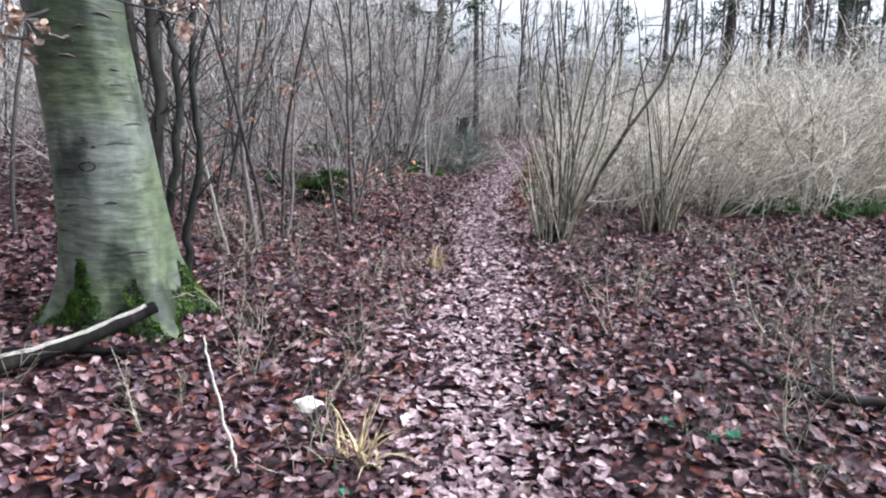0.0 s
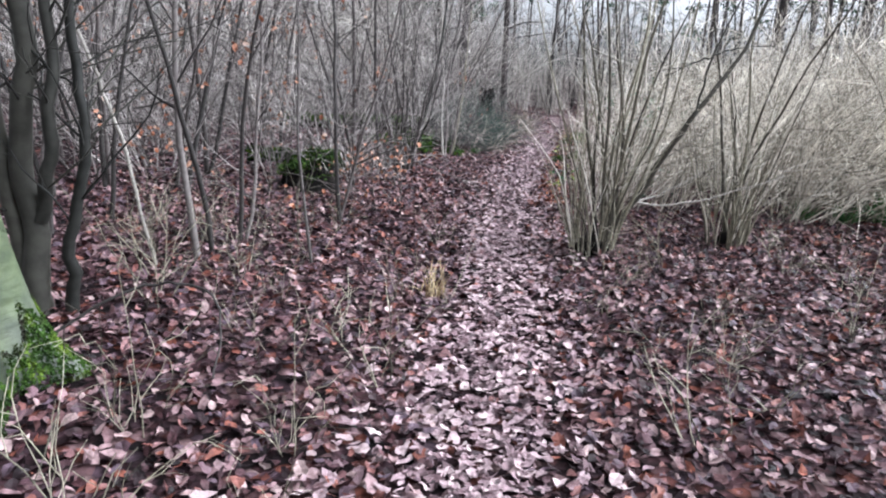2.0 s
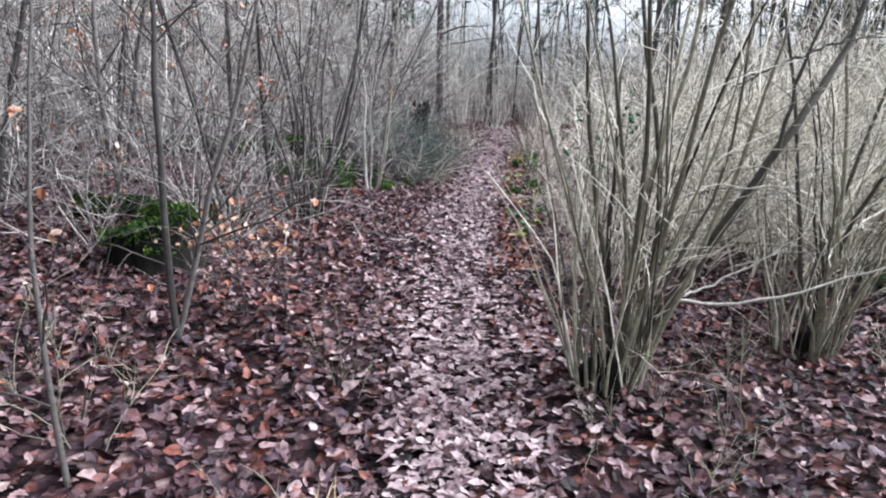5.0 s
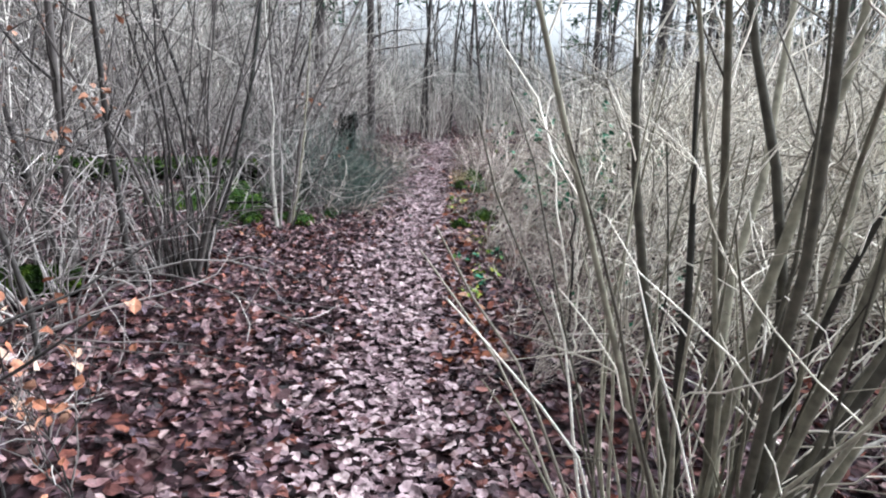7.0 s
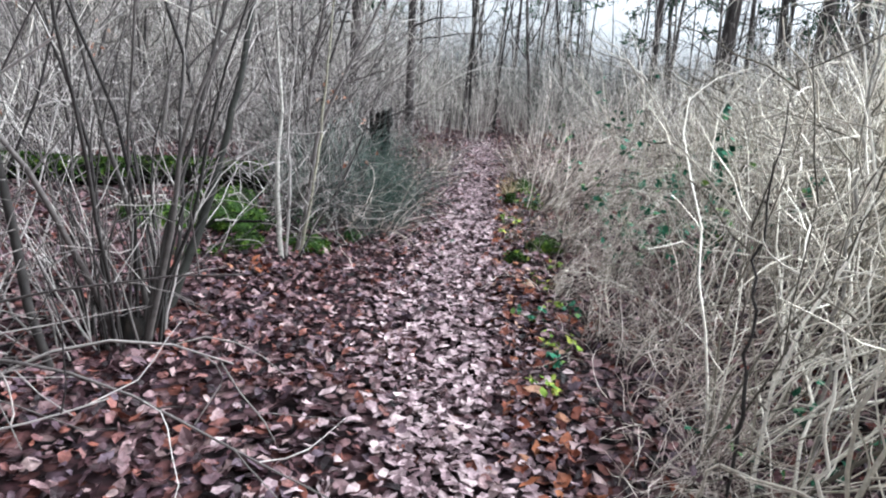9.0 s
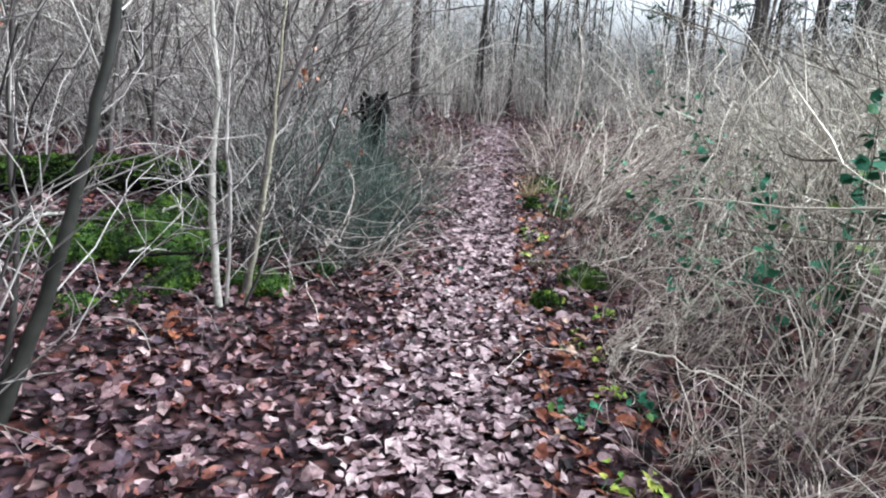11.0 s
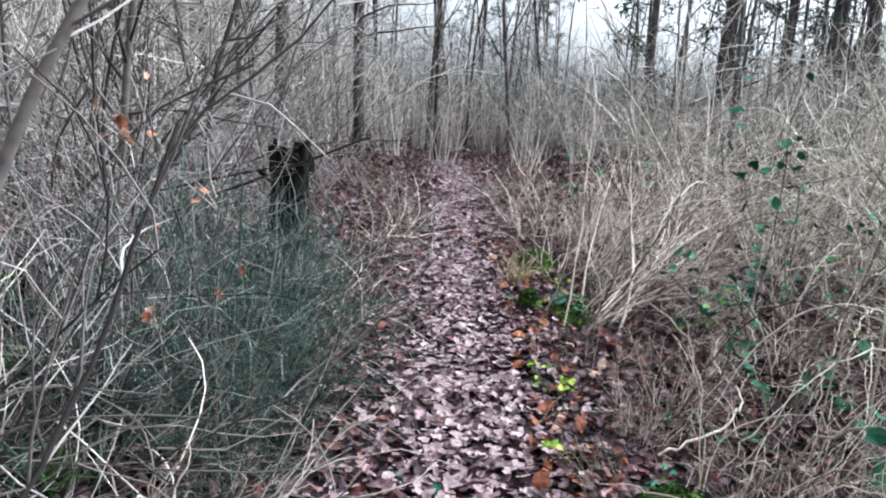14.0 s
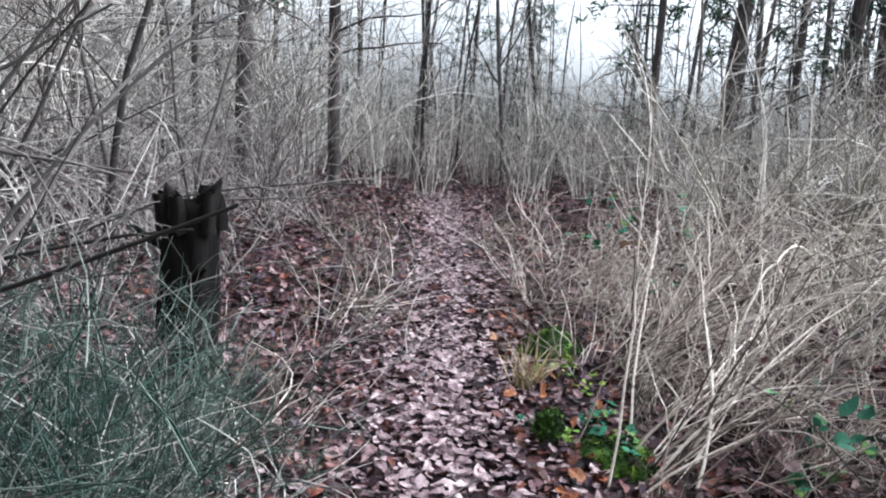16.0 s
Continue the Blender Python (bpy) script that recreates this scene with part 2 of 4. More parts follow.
class Tubes:
    """Tapered round stems gathered into one mesh."""

    def __init__(self, sides=3):
        self.sides, self.V, self.F, self.n = sides, [], [], 0
        a = np.arange(sides) * 2 * np.pi / sides
        self.ring = np.stack([np.cos(a), np.sin(a)], 1)

    def add(self, P, R):
        P, R, s = np.asarray(P, float), np.asarray(R, float), self.sides
        T = np.gradient(P, axis=0)
        T /= np.linalg.norm(T, axis=1)[:, None] + 1e-9
        ref = np.array((1.0, 0, 0)) if abs(T[0][0]) < 0.8 else np.array((0, 1.0, 0))
        U = ref - T * (T @ ref)[:, None]
        U /= np.linalg.norm(U, axis=1)[:, None] + 1e-9
        W = np.cross(T, U)
        V = P[:, None] + R[:, None, None] * (self.ring[None, :, :1] * U[:, None] + self.ring[None, :, 1:] * W[:, None])
        i = np.arange(s)
        j = (i + 1) % s
        k = (np.arange(len(P) - 1) * s)[:, None]
        q = np.stack([k + i, k + j, k + s + j, k + s + i], -1).reshape(-1, 4) + self.n
        self.V.append(V.reshape(-1, 3))
        self.F.append(q)
        self.n += V.shape[0] * s
        return self

    def mesh(self, name):
        return array_mesh(name, np.concatenate(self.V), np.concatenate(self.F))


def unit(v):
    return v / (np.linalg.norm(v) + 1e-9)


def limb(rng, start, way, length, n, wander=0.15, lift=0.0, curl=0.0):
    """A wandering line of n points; lift bends it up, or down if minus; curl bows it evenly to one side."""
    P, d = [np.array(start, float)], unit(np.array(way, float))
    bow = rng.normal(0, curl, 3) if curl else np.zeros(3)
    step = length / (n - 1)
    for _ in range(n - 1):
        d = unit(d + rng.normal(0, wander, 3) + bow + np.array((0, 0, lift)))
        P.append(P[-1] + d * step)
    return np.array(P)


def along(P, f):
    x = f * (len(P) - 1)
    i = min(int(x), len(P) - 2)
    return P[i] + (P[i + 1] - P[i]) * (x - i), unit(P[i + 1] - P[i])


def side_way(rng, d, spread):
    r = rng.normal(0, 1, 3)
    r -= d * (r @ d)
    return unit(d * math.cos(spread) + unit(r) * math.sin(spread))


def leaf_shapes(rng, kind):
    """Flat-ish leaf fans, one unit across, curled and folded: arrays of points, the first the middle."""
    out = []
    for _ in range(14):
        n = {"lobed": 8, "oval": 6, "far": 4}[kind]
        a = np.arange(n) * 2 * np.pi / n + rng.normal(0, 0.07, n)
        if kind == "lobed":
            r = rng.uniform(0.32, 0.54, n) * (1 - rng.uniform(0.2, 0.55) * np.abs(np.sin(a)))
            r[0] *= rng.uniform(1.15, 1.5)
            r[n // 2] *= rng.uniform(0.9, 1.3)
        else:
            r = rng.uniform(0.4, 0.55, n) * (1 - 0.42 * np.abs(np.sin(a)))
        x, y = r * np.cos(a), r * np.sin(a)
        flat = 0.9 if kind == "lobed" else 1.0
        z = flat * (rng.uniform(-0.2, 0.75) * y * y * 1.3 + rng.uniform(-0.1, 0.45) * np.abs(y) + rng.uniform(-0.7, 0.8) * x * x) + rng.normal(0, 0.05, n)
        out.append(np.vstack([[0, 0, 0], np.stack([x, y, z], 1)]))
    return np.array(out)


def scatter_leaves(rng, shapes, P, size, tilt):
    """Points and triangles of one leaf at each row of P."""
    N, k = len(P), shapes.shape[1]
    S = shapes[rng.integers(0, len(shapes), N)] * size[:, None, None]
    yaw, tx, ty = rng.uniform(0, 2 * np.pi, N), rng.normal(0, 1, N) * tilt, rng.normal(0, 1, N) * tilt
    cx, sx, cy, sy, cz, sz = np.cos(tx), np.sin(tx), np.cos(ty), np.sin(ty), np.cos(yaw), np.sin(yaw)
    x, y, z = S[..., 0], S[..., 1], S[..., 2]
    x, y = x * cz[:, None] - y * sz[:, None], x * sz[:, None] + y * cz[:, None]
    y, z = y * cx[:, None] - z * sx[:, None], y * sx[:, None] + z * cx[:, None]
    x, z = x * cy[:, None] + z * sy[:, None], -x * sy[:, None] + z * cy[:, None]
    V = np.stack([x, y, z], -1) + P[:, None]
    i = np.arange(1, k)
    tri = np.stack([np.zeros(k - 1, int), i, np.roll(i, -1)], 1)
    F = (tri[None] + (np.arange(N) * k)[:, None, None]).reshape(-1, 3)
    return V.reshape(-1, 3), F


def leaf_mesh(name, rng, shapes, P, size, tilt):
    V, F = scatter_leaves(rng, shapes, np.asarray(P, float), np.asarray(size, float), tilt)
    return array_mesh(name, V, F, False)


_rng = np.random.default_rng(5)
LOBED, OVAL, FARLEAF = leaf_shapes(_rng, "lobed"), leaf_shapes(_rng, "oval"), leaf_shapes(_rng, "far")

# ---- the ground: a trodden path up a slight hollow, a bank on one side ----
PATH_Y = [-30, 0, 2.6, 4.1, 7.4, 9.3, 12.6, 14.5, 16.5, 18.7, 20, 23, 26, 29, 33]
PATH_X = [-1.5, 0.0, 0.16, 0.24, 0.48, 0.62, 1.05, 1.42, 1.78, 2.15, 2.35, 2.85, 3.2, 3.0, 2.2]


def path_x(y):
    return np.interp(y, PATH_Y, PATH_X)


def height(x, y):
    x, y = np.asarray(x, float), np.asarray(y, float)
    px = path_x(y)
    d = x - px
    bank = 0.5 * (1 - np.exp(-np.maximum(0, -d - 0.45) * 0.26))
    rise = 0.03 + 0.009 * np.clip(y - 3, 0, 40)
    dip = -0.03 * np.exp(-(d / 0.4) ** 2) * np.exp(-np.maximum(0, y - 26))
    rough = 0.022 * np.sin(1.9 * x + 0.7 * y) * np.sin(1.3 * y - 0.6 * x + 1) + 0.014 * np.sin(4.3 * x + 2) * np.sin(3.7 * y + 0.5 * x)
    return rise + bank + dip + rough * np.exp(-((np.abs(x) + np.abs(y - 12)) / 60) ** 2)


def gz(x, y):
    return float(height(x, y))


def standing(x, y, turn=0.0, size=1.0, sink=0.02, tip=0.0):
    return Matrix.Translation((x, y, gz(x, y) - sink)) @ pose(0, 0, 0, tip, 0, turn) @ Matrix.Diagonal((size, size, size, 1))


def axis_steps(lo, hi, fine_lo, fine_hi, fine):
    mid = list(np.arange(fine_lo, fine_hi, fine))
    out, s, v = [], fine, fine_hi
    while v < hi:
        out.append(v)
        s *= 1.25
        v += s
    neg, s, v = [], fine, fine_lo
    while v > lo:
        s *= 1.25
        v -= s
        neg.append(v)
    return np.array(neg[::-1] + mid + out + [hi])


gx, gy = axis_steps(-1500, 1500, -5, 7, 0.18), axis_steps(-800, 2500, -1, 22, 0.18)
GX, GY = np.meshgrid(gx, gy)
nx, ny = len(gx), len(gy)
gi = (np.arange(ny - 1)[:, None] * nx + np.arange(nx - 1)[None]).ravel()
ground = new("ground", array_mesh("ground", np.stack([GX.ravel(), GY.ravel(), height(GX, GY).ravel()], 1), np.stack([gi, gi + 1, gi + nx + 1, gi + nx], 1)))
ground.data.materials.append(M_SOIL)
tagged(ground, "dark forest floor of wet leaf mould with a narrow trodden path", "forest floor", kind="structure")


# ---- the old beech by the path ----
def beech_tree(x, y):
    rng = np.random.default_rng(11)
    t = thing("beech_tree", "thick grey-green beech trunk with mossy flared roots", "tree", standing(x, y, 0, 1, 0.06))
    zs = np.concatenate([np.linspace(0, 0.7, 15), np.linspace(0.85, 11, 36)])
    n = 56
    a = np.arange(n) * 2 * np.pi / n
    roots = [(-2.75, 1.0), (-1.75, 0.5), (-0.75, 1.0), (0.45, 0.8), (1.6, 0.9), (2.5, 0.7)]
    V = []

    def girth(b, z):
        r = 0.268 - 0.008 * z + 0.04 * math.exp(-z / 0.6)
        for ra, rs in roots:
            da = np.angle(np.exp(1j * (b - ra - 0.05 * z)))
            r = r + 0.3 * rs * math.exp(-z / 0.2) * np.exp(-(da / 0.34) ** 2) + 0.05 * rs * math.exp(-z / 0.8) * np.exp(-(da / 0.5) ** 2)
        return r * (1 + 0.02 * np.sin(3 * b + 1.2 * z) + 0.012 * np.sin(7 * b - 2.3 * z))

    for z in zs:
        r = girth(a, z) + np.array([0.012 * noise.noise((3 * math.cos(b), 3 * math.sin(b), 2.2 * z)) for b in a])
        V.append(np.stack([r * np.cos(a) - 0.07 * z + 0.01 * math.sin(2 * z), r * np.sin(a), np.full(n, z)], 1))
    mid = V[-1].mean(axis=0)
    V.append(mid + (V[-1] - mid) * 0.05 + np.array((0, 0, 0.12)))
    i = np.arange(n)
    k = (np.arange(len(zs)) * n)[:, None]
    F = np.stack([k + i, k + (i + 1) % n, k + n + (i + 1) % n, k + n + i], -1).reshape(-1, 4)
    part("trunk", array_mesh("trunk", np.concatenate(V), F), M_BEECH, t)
    # a skirt of moss over the root flares, ragged above
    P = []
    while len(P) < 9000:
        b, z = rng.uniform(0, 2 * math.pi), rng.uniform(0.03, 0.5)
        if z < 0.2 + 0.12 * math.exp(-((b - 4.6) / 0.5) ** 2) + 0.3 * noise.noise((2.2 * math.cos(b), 2.2 * math.sin(b), 0.3)) + 0.14 * noise.noise((7 * math.cos(b), 7 * math.sin(b), 3 * z)):
            r = float(girth(b, z)) + 0.004
            P.append((r * math.cos(b) - 0.07 * z, r * math.sin(b), z))
    part("moss", leaf_mesh("root_moss", rng, FARLEAF, P, rng.uniform(0.018, 0.036, len(P)), 0.9), M_MOSS, t, "green moss skirt on the roots")
    # a dark hollow between two roots
    hollow = [(math.cos(q) * 0.07, math.sin(q) * 0.085 + 0.13) for q in np.linspace(0, 2 * math.pi, 15)[:-1]]
    hv = [(float(girth(-1.28 + u / 0.4, w)) * math.cos(-1.28 + u / 0.4) * 1.02 - 0.07 * w, float(girth(-1.28 + u / 0.4, w)) * math.sin(-1.28 + u / 0.4) * 1.02, w) for u, w in hollow]
    hv.append((float(girth(-1.28, 0.12)) * math.cos(-1.28) * 1.025, float(girth(-1.28, 0.12)) * math.sin(-1.28) * 1.025, 0.12))
    part("root_hollow", array_mesh("root_hollow", hv, [(14, j, (j + 1) % 14) for j in range(14)]), M_ROT, t, "dark rotten hollow")
    # dark knot-like wounds with raised rims
    for b, z, s in ((-1.4, 1.02, 0.042), (-1.05, 0.52, 0.022), (-1.75, 0.5, 0.02)):
        rim = [(0.268 - 0.008 * z + 0.012 + 0.04 * math.exp(-z / 0.6), s * math.cos(q), s * math.sin(q) * 0.6) for q in np.linspace(0, 2 * math.pi, 15)]
        tb = Tubes(5).add([(r * math.cos(b + u / r) - 0.07 * z, r * math.sin(b + u / r), z + w) for r, u, w in rim], np.full(15, 0.0028))
        part("bark_scar", tb.mesh("bark_scar"), M_ROT, t)
    # cross wrinkles in the bark
    for _ in range(46):
        b, z, w = rng.uniform(-2.8, -0.2), rng.uniform(0.45, 2.1), rng.uniform(0.05, 0.26)
        arc = [(u, z + 0.006 * math.sin(5 * u + b) - 0.25 * (u - b) ** 2 + rng.normal(0, 0.002)) for u in np.linspace(b - w, b + w, 9)]
        tb = Tubes(5).add([((float(girth(u, q)) + 0.001) * math.cos(u) - 0.07 * q + 0.01 * math.sin(2 * q), (float(girth(u, q)) + 0.001) * math.sin(u), q) for u, q in arc], rng.uniform(0.003, 0.008) * np.sin(np.linspace(0.25, 2.9, 9)))
        part("bark_wrinkle", tb.mesh("bark_wrinkle"), M_DARK, t)
    # low boughs with withered leaves
    L = []
    for z, way, ln in ((1.72, (0.25, -0.9, -0.12), 0.7), (1.8, (-0.35, -0.85, -0.1), 0.8), (1.95, (0.45, -0.7, -0.1), 0.8), (1.85, (-0.1, -1, -0.15), 0.75), (1.7, (-0.6, -0.7, -0.1), 0.8)):
        P0 = limb(rng, (-0.07 * z + 0.2 * way[0], 0.25 * way[1], z), way, ln, 8, 0.12, -0.03)
        tb = Tubes(4).add(P0, np.linspace(0.011, 0.003, 8))
        for _ in range(9):
            p, d = along(P0, rng.uniform(0.35, 1))
            Q = limb(rng, p, side_way(rng, d, 0.8), rng.uniform(0.12, 0.35), 4, 0.2, -0.08)
            tb.add(Q, np.linspace(0.003, 0.0015, 4))
            for _ in range(4):
                L.append(along(Q, rng.uniform(0.4, 1))[0] - (0, 0, 0.02))
        bough = part("bough", tb.mesh("bough"), M_DARK, t)
        tagged(part("leaves", leaf_mesh("beech_leaves", rng, OVAL, L, rng.uniform(0.05, 0.085, len(L)), 0.9), M_PALELEAF, bough, "withered pale brown leaves still hanging"), kind="stuff")
        L = []
    # crown high above
    tb = Tubes(4)
    for _ in range(26):
        z = rng.uniform(3.6, 10.5)
        b = rng.uniform(0, 6.28)
        P0 = limb(rng, (-0.07 * z, 0, z), (math.cos(b), math.sin(b), 0.6), rng.uniform(1.5, 3.5), 8, 0.15, 0.04)
        tb.add(P0, np.linspace(0.05, 0.008, 8))
        for _ in range(10):
            p, d = along(P0, rng.uniform(0.3, 1))
            tb.add(limb(rng, p, side_way(rng, d, 0.7), rng.uniform(0.5, 1.3), 5, 0.15, 0.03), np.linspace(0.01, 0.003, 5))
    part("crown", tb.mesh("beech_crown"), M_DARK, t)
    return t


beech_tree(-1.95, 4.05)


# ---- shrubs and saplings ----
def shrub(name, label, seed, mats, stems=40, tall=1.8, spread=0.5, base=0.15, r0=0.006, twigs=11, twig_len=0.5, r1=0.0022, lift=0.02, wander=0.1,
          leaves=0, leaf_mat=None, leaf_size=0.06, group="", seg=6, sides=3, droop=0.0, split=False, category="shrub", bias=None, keep=None, curl=0.09):
    """A clump of stems from one root, each with side twigs; leaves hang on the twigs' ends."""
    rng = np.random.default_rng(seed)
    t = thing(name, label, category, None, group)
    S, W, ends = Tubes(sides), Tubes(3), []
    for _ in range(stems):
        b, f = rng.uniform(0, 2 * np.pi), math.sqrt(rng.uniform(0, 1))
        if bias:
            b = float(np.clip(rng.normal(0, bias), -1.45, 1.45))
        lean = spread * f * rng.uniform(0.5, 1.2)
        way = (math.cos(b) * math.sin(lean), math.sin(b) * math.sin(lean), math.cos(lean))
        ln = tall * rng.uniform(0.5, 1.1)
        if keep and not keep(way):
            continue
        P = limb(rng, (base * f * math.cos(b), base * f * math.sin(b), -0.02), way, ln, seg, wander, lift - droop * rng.uniform(0, 1), curl)
        r = r0 * rng.uniform(0.45, 1.15)
        if split:
            S = Tubes(sides)
        S.add(P, np.linspace(r, r * 0.3, seg))
        if split:
            part("stem", S.mesh("stem"), mats[0], t)
        for _ in range(twigs):
            p, d = along(P, rng.uniform(0.12, 1.0))
            Q = limb(rng, p, side_way(rng, d, rng.uniform(0.35, 1.0)), twig_len * rng.uniform(0.3, 1.1), 5 if split else 4, 0.2 if split else 0.26, lift, curl * 2.2)
            W.add(Q, np.linspace(r1, r1 * 0.5, len(Q)))
            if rng.uniform() < 0.45:
                p2, d2 = along(Q, rng.uniform(0.3, 0.8))
                W.add(limb(rng, p2, side_way(rng, d2, 0.7), twig_len * 0.4, 3, 0.2, lift), (r1 * 0.7, r1 * 0.5, r1 * 0.4))
            ends.append(Q[-1])
    if not split:
        tagged(part("stem_mass", S.mesh("stems"), mats[0], t), kind="stuff")
    tagged(part("twig_mass", W.mesh("twigs"), mats[1], t), kind="stuff")
    if leaves:
        pick = [ends[i] for i in rng.integers(0, len(ends), leaves)]
        part("leaves", leaf_mesh("leaves", rng, OVAL, np.array(pick) + rng.normal(0, 0.02, (leaves, 3)), rng.uniform(0.7, 1.2, leaves) * leaf_size, 0.9), leaf_mat, t)
    return t


def sapling(name, label, seed, mat, tall=4.5, r0=0.022, limbs=16, limb_len=1.0, twigs=7, lean=0.12, wander=0.05, leaves=0, leaf_low=False, group="", forks=1, twig_mat=None,
            low=0.12, r1=0.0028, category="young tree", up=0.03):
    rng = np.random.default_rng(seed)
    t = thing(name, label, category, None, group)
    S, B, W, ends = Tubes(6), Tubes(4), Tubes(3), []
    for k in range(forks):
        b = rng.uniform(0, 6.28)
        P = limb(rng, (0.05 * k, 0.03 * k, -0.03), (lean * math.cos(b) * (1 + k), lean * math.sin(b) * (1 + k), 1), tall * (1 - 0.12 * k), 12, wander, 0.02)
        r = r0 * (1 - 0.18 * k)
        S.add(P, np.linspace(r, r * 0.2, 12))
        for _ in range(limbs):
            f = rng.uniform(low, 0.97)
            p, d = along(P, f)
            Q = limb(rng, p, side_way(rng, d, rng.uniform(0.5, 1.15)), limb_len * (1.1 - 0.7 * f) * rng.uniform(0.4, 1.2), 6, 0.15, up)
            rb = max(r * 0.45 * (1 - f), 0.0035)
            B.add(Q, np.linspace(rb, rb * 0.4, 6))
            for _ in range(twigs):
                p2, d2 = along(Q, rng.uniform(0.2, 1))
                X = limb(rng, p2, side_way(rng, d2, rng.uniform(0.4, 0.9)), rng.uniform(0.15, 0.5) * limb_len, 4, 0.2, up)
                W.add(X, np.linspace(r1, r1 * 0.5, 4))
                ends.append(X[-1])
                ends.append(X[1])
    part("trunk", S.mesh("sapling_trunk"), mat, t)
    tagged(part("branch_mass", B.mesh("sapling_branches"), mat, t), kind="stuff")
    tagged(part("twig_mass", W.mesh("sapling_twigs"), twig_mat or mat, t), kind="stuff")
    if leaves:
        E = np.array(ends)
        if leaf_low:
            E = E[E[:, 2] < tall * 0.6]
        pick = E[rng.integers(0, len(E), leaves)] + rng.normal(0, 0.02, (leaves, 3))
        part("leaves", leaf_mesh("sapling_leaves", rng, OVAL, pick, rng.uniform(0.04, 0.07, leaves), 0.9), M_BEECHLEAF, t, "withered orange-brown leaves")
    return t


def copies(kinds, spots):
    """The first kinds stand at the first spots, copies at the rest. A spot: x, y, turn, size."""
    for i, (x, y, turn, size) in enumerate(spots):
        m = standing(x, y, turn, size)
        if i < len(kinds):
            kinds[i].matrix_world = m
        else:
            copy_thing(kinds[i % len(kinds)], m).scale = (size, size, size)


def field(seed, n, box, keep, gap=0.3, size=(0.8, 1.2), turn=(0, 360)):
    """Up to n spots in a box, at least a gap apart, where keep(x, y) holds."""
    rng = np.random.default_rng(seed)
    out = []
    for _ in range(n * 30):
        x, y = rng.uniform(box[0], box[2]), rng.uniform(box[1], box[3])
        if keep(x, y) and all((x - o[0]) ** 2 + (y - o[1]) ** 2 > gap * gap for o in out):
            out.append((x, y, rng.uniform(*turn), rng.uniform(*size)))
            if len(out) == n:
                break
    return out


def by_stump(x, y):
    return -2.5 < x < -0.8 and 7.3 < y < 9.2


def off(x, y):
    return x - float(path_x(y))


# hazel stools beside the path
for sd, (x, y), n, tl, sp, r, mats, who in ((21, (1.2, 7.2), 30, 3.2, 0.26, 0.017, (M_HAZEL, M_BLOND), "many-stemmed brown hazel shrub with a dark stool"),
                                            (22, (2.45, 7.6), 22, 2.9, 0.3, 0.015, (M_HAZEL, M_BLOND), "smaller many-stemmed hazel shrub with pale side twigs"),
                                            (27, (-0.8, 10.75), 18, 2.8, 0.45, 0.016, (M_DARK, M_GREY), "dark many-stemmed hazel shrub on the bank")):
    h = shrub("hazel_shrub", who, sd, mats, n, tl, sp, 0.15, r, 10, 0.6, 0.003, 0.015, 0.075, group="hazel shrubs", seg=12, sides=7, split=True, curl=0.02, keep=lambda w: w[1] < 0.12 and w[0] > -0.05)
    h.matrix_world = standing(x, y)
    rng = np.random.default_rng(sd + 100)
    for k in range(44):
        b, f = rng.uniform(0, 6.28), rng.uniform(0.03, 0.2)
        P = limb(rng, (0.16 * math.cos(b), 0.16 * math.sin(b), 0), (f * math.cos(b), f * math.sin(b), 1), rng.uniform(0.5, 1.7), 8, 0.09, 0.01, 0.04)
        part("shoot", Tubes(4).add(P, np.linspace(rng.uniform(0.004, 0.010), 0.002, 8)).mesh("shoot"), mats[1] if k % 6 == 0 else mats[0], h)
    st = Tubes(12).add([(0, 0, -0.03), (0, 0, 0.05), (0.01, 0, 0.13), (0, 0.01, 0.18)], np.array((0.18, 0.17, 0.13, 0.02)) * (0.92 if sd == 21 else 0.5))
    part("stool", st.mesh("stool"), M_ROT, h, "dark rotten stool")
# long leaning limb of the first hazel, forked high up
rng = np.random.default_rng(3)
lb = thing("leaning_hazel_limb", "long knotty grey-brown hazel limb leaning out of the shrub", "branch", standing(1.2, 7.2))


def bent(pts, n):
    Q, g = np.array(pts, float), np.linspace(0, 1, n)
    S = np.stack([np.interp(g, np.linspace(0, 1, len(Q)), Q[:, c]) for c in range(3)], 1)
    for _ in range(2):
        S[1:-1] = (S[:-2] + 2 * S[1:-1] + S[2:]) / 4
    S[1:-1] += rng.normal(0, 0.005, (n - 2, 3))
    return S


P = bent([(-0.06, -0.05, 0.05), (0.12, 0.0, 0.2), (0.32, 0.05, 0.44), (0.5, 0.02, 0.8), (0.72, 0.0, 1.16), (0.92, 0.1, 1.42), (1.2, 0.25, 1.75), (1.4, 0.4, 2.4)], 24)
knots = np.linspace(0.033, 0.012, 24) * (1 + 0.14 * (np.arange(24) % 5 == 2))
part("limb", Tubes(9).add(P, knots).mesh("limb"), M_HAZEL, lb)
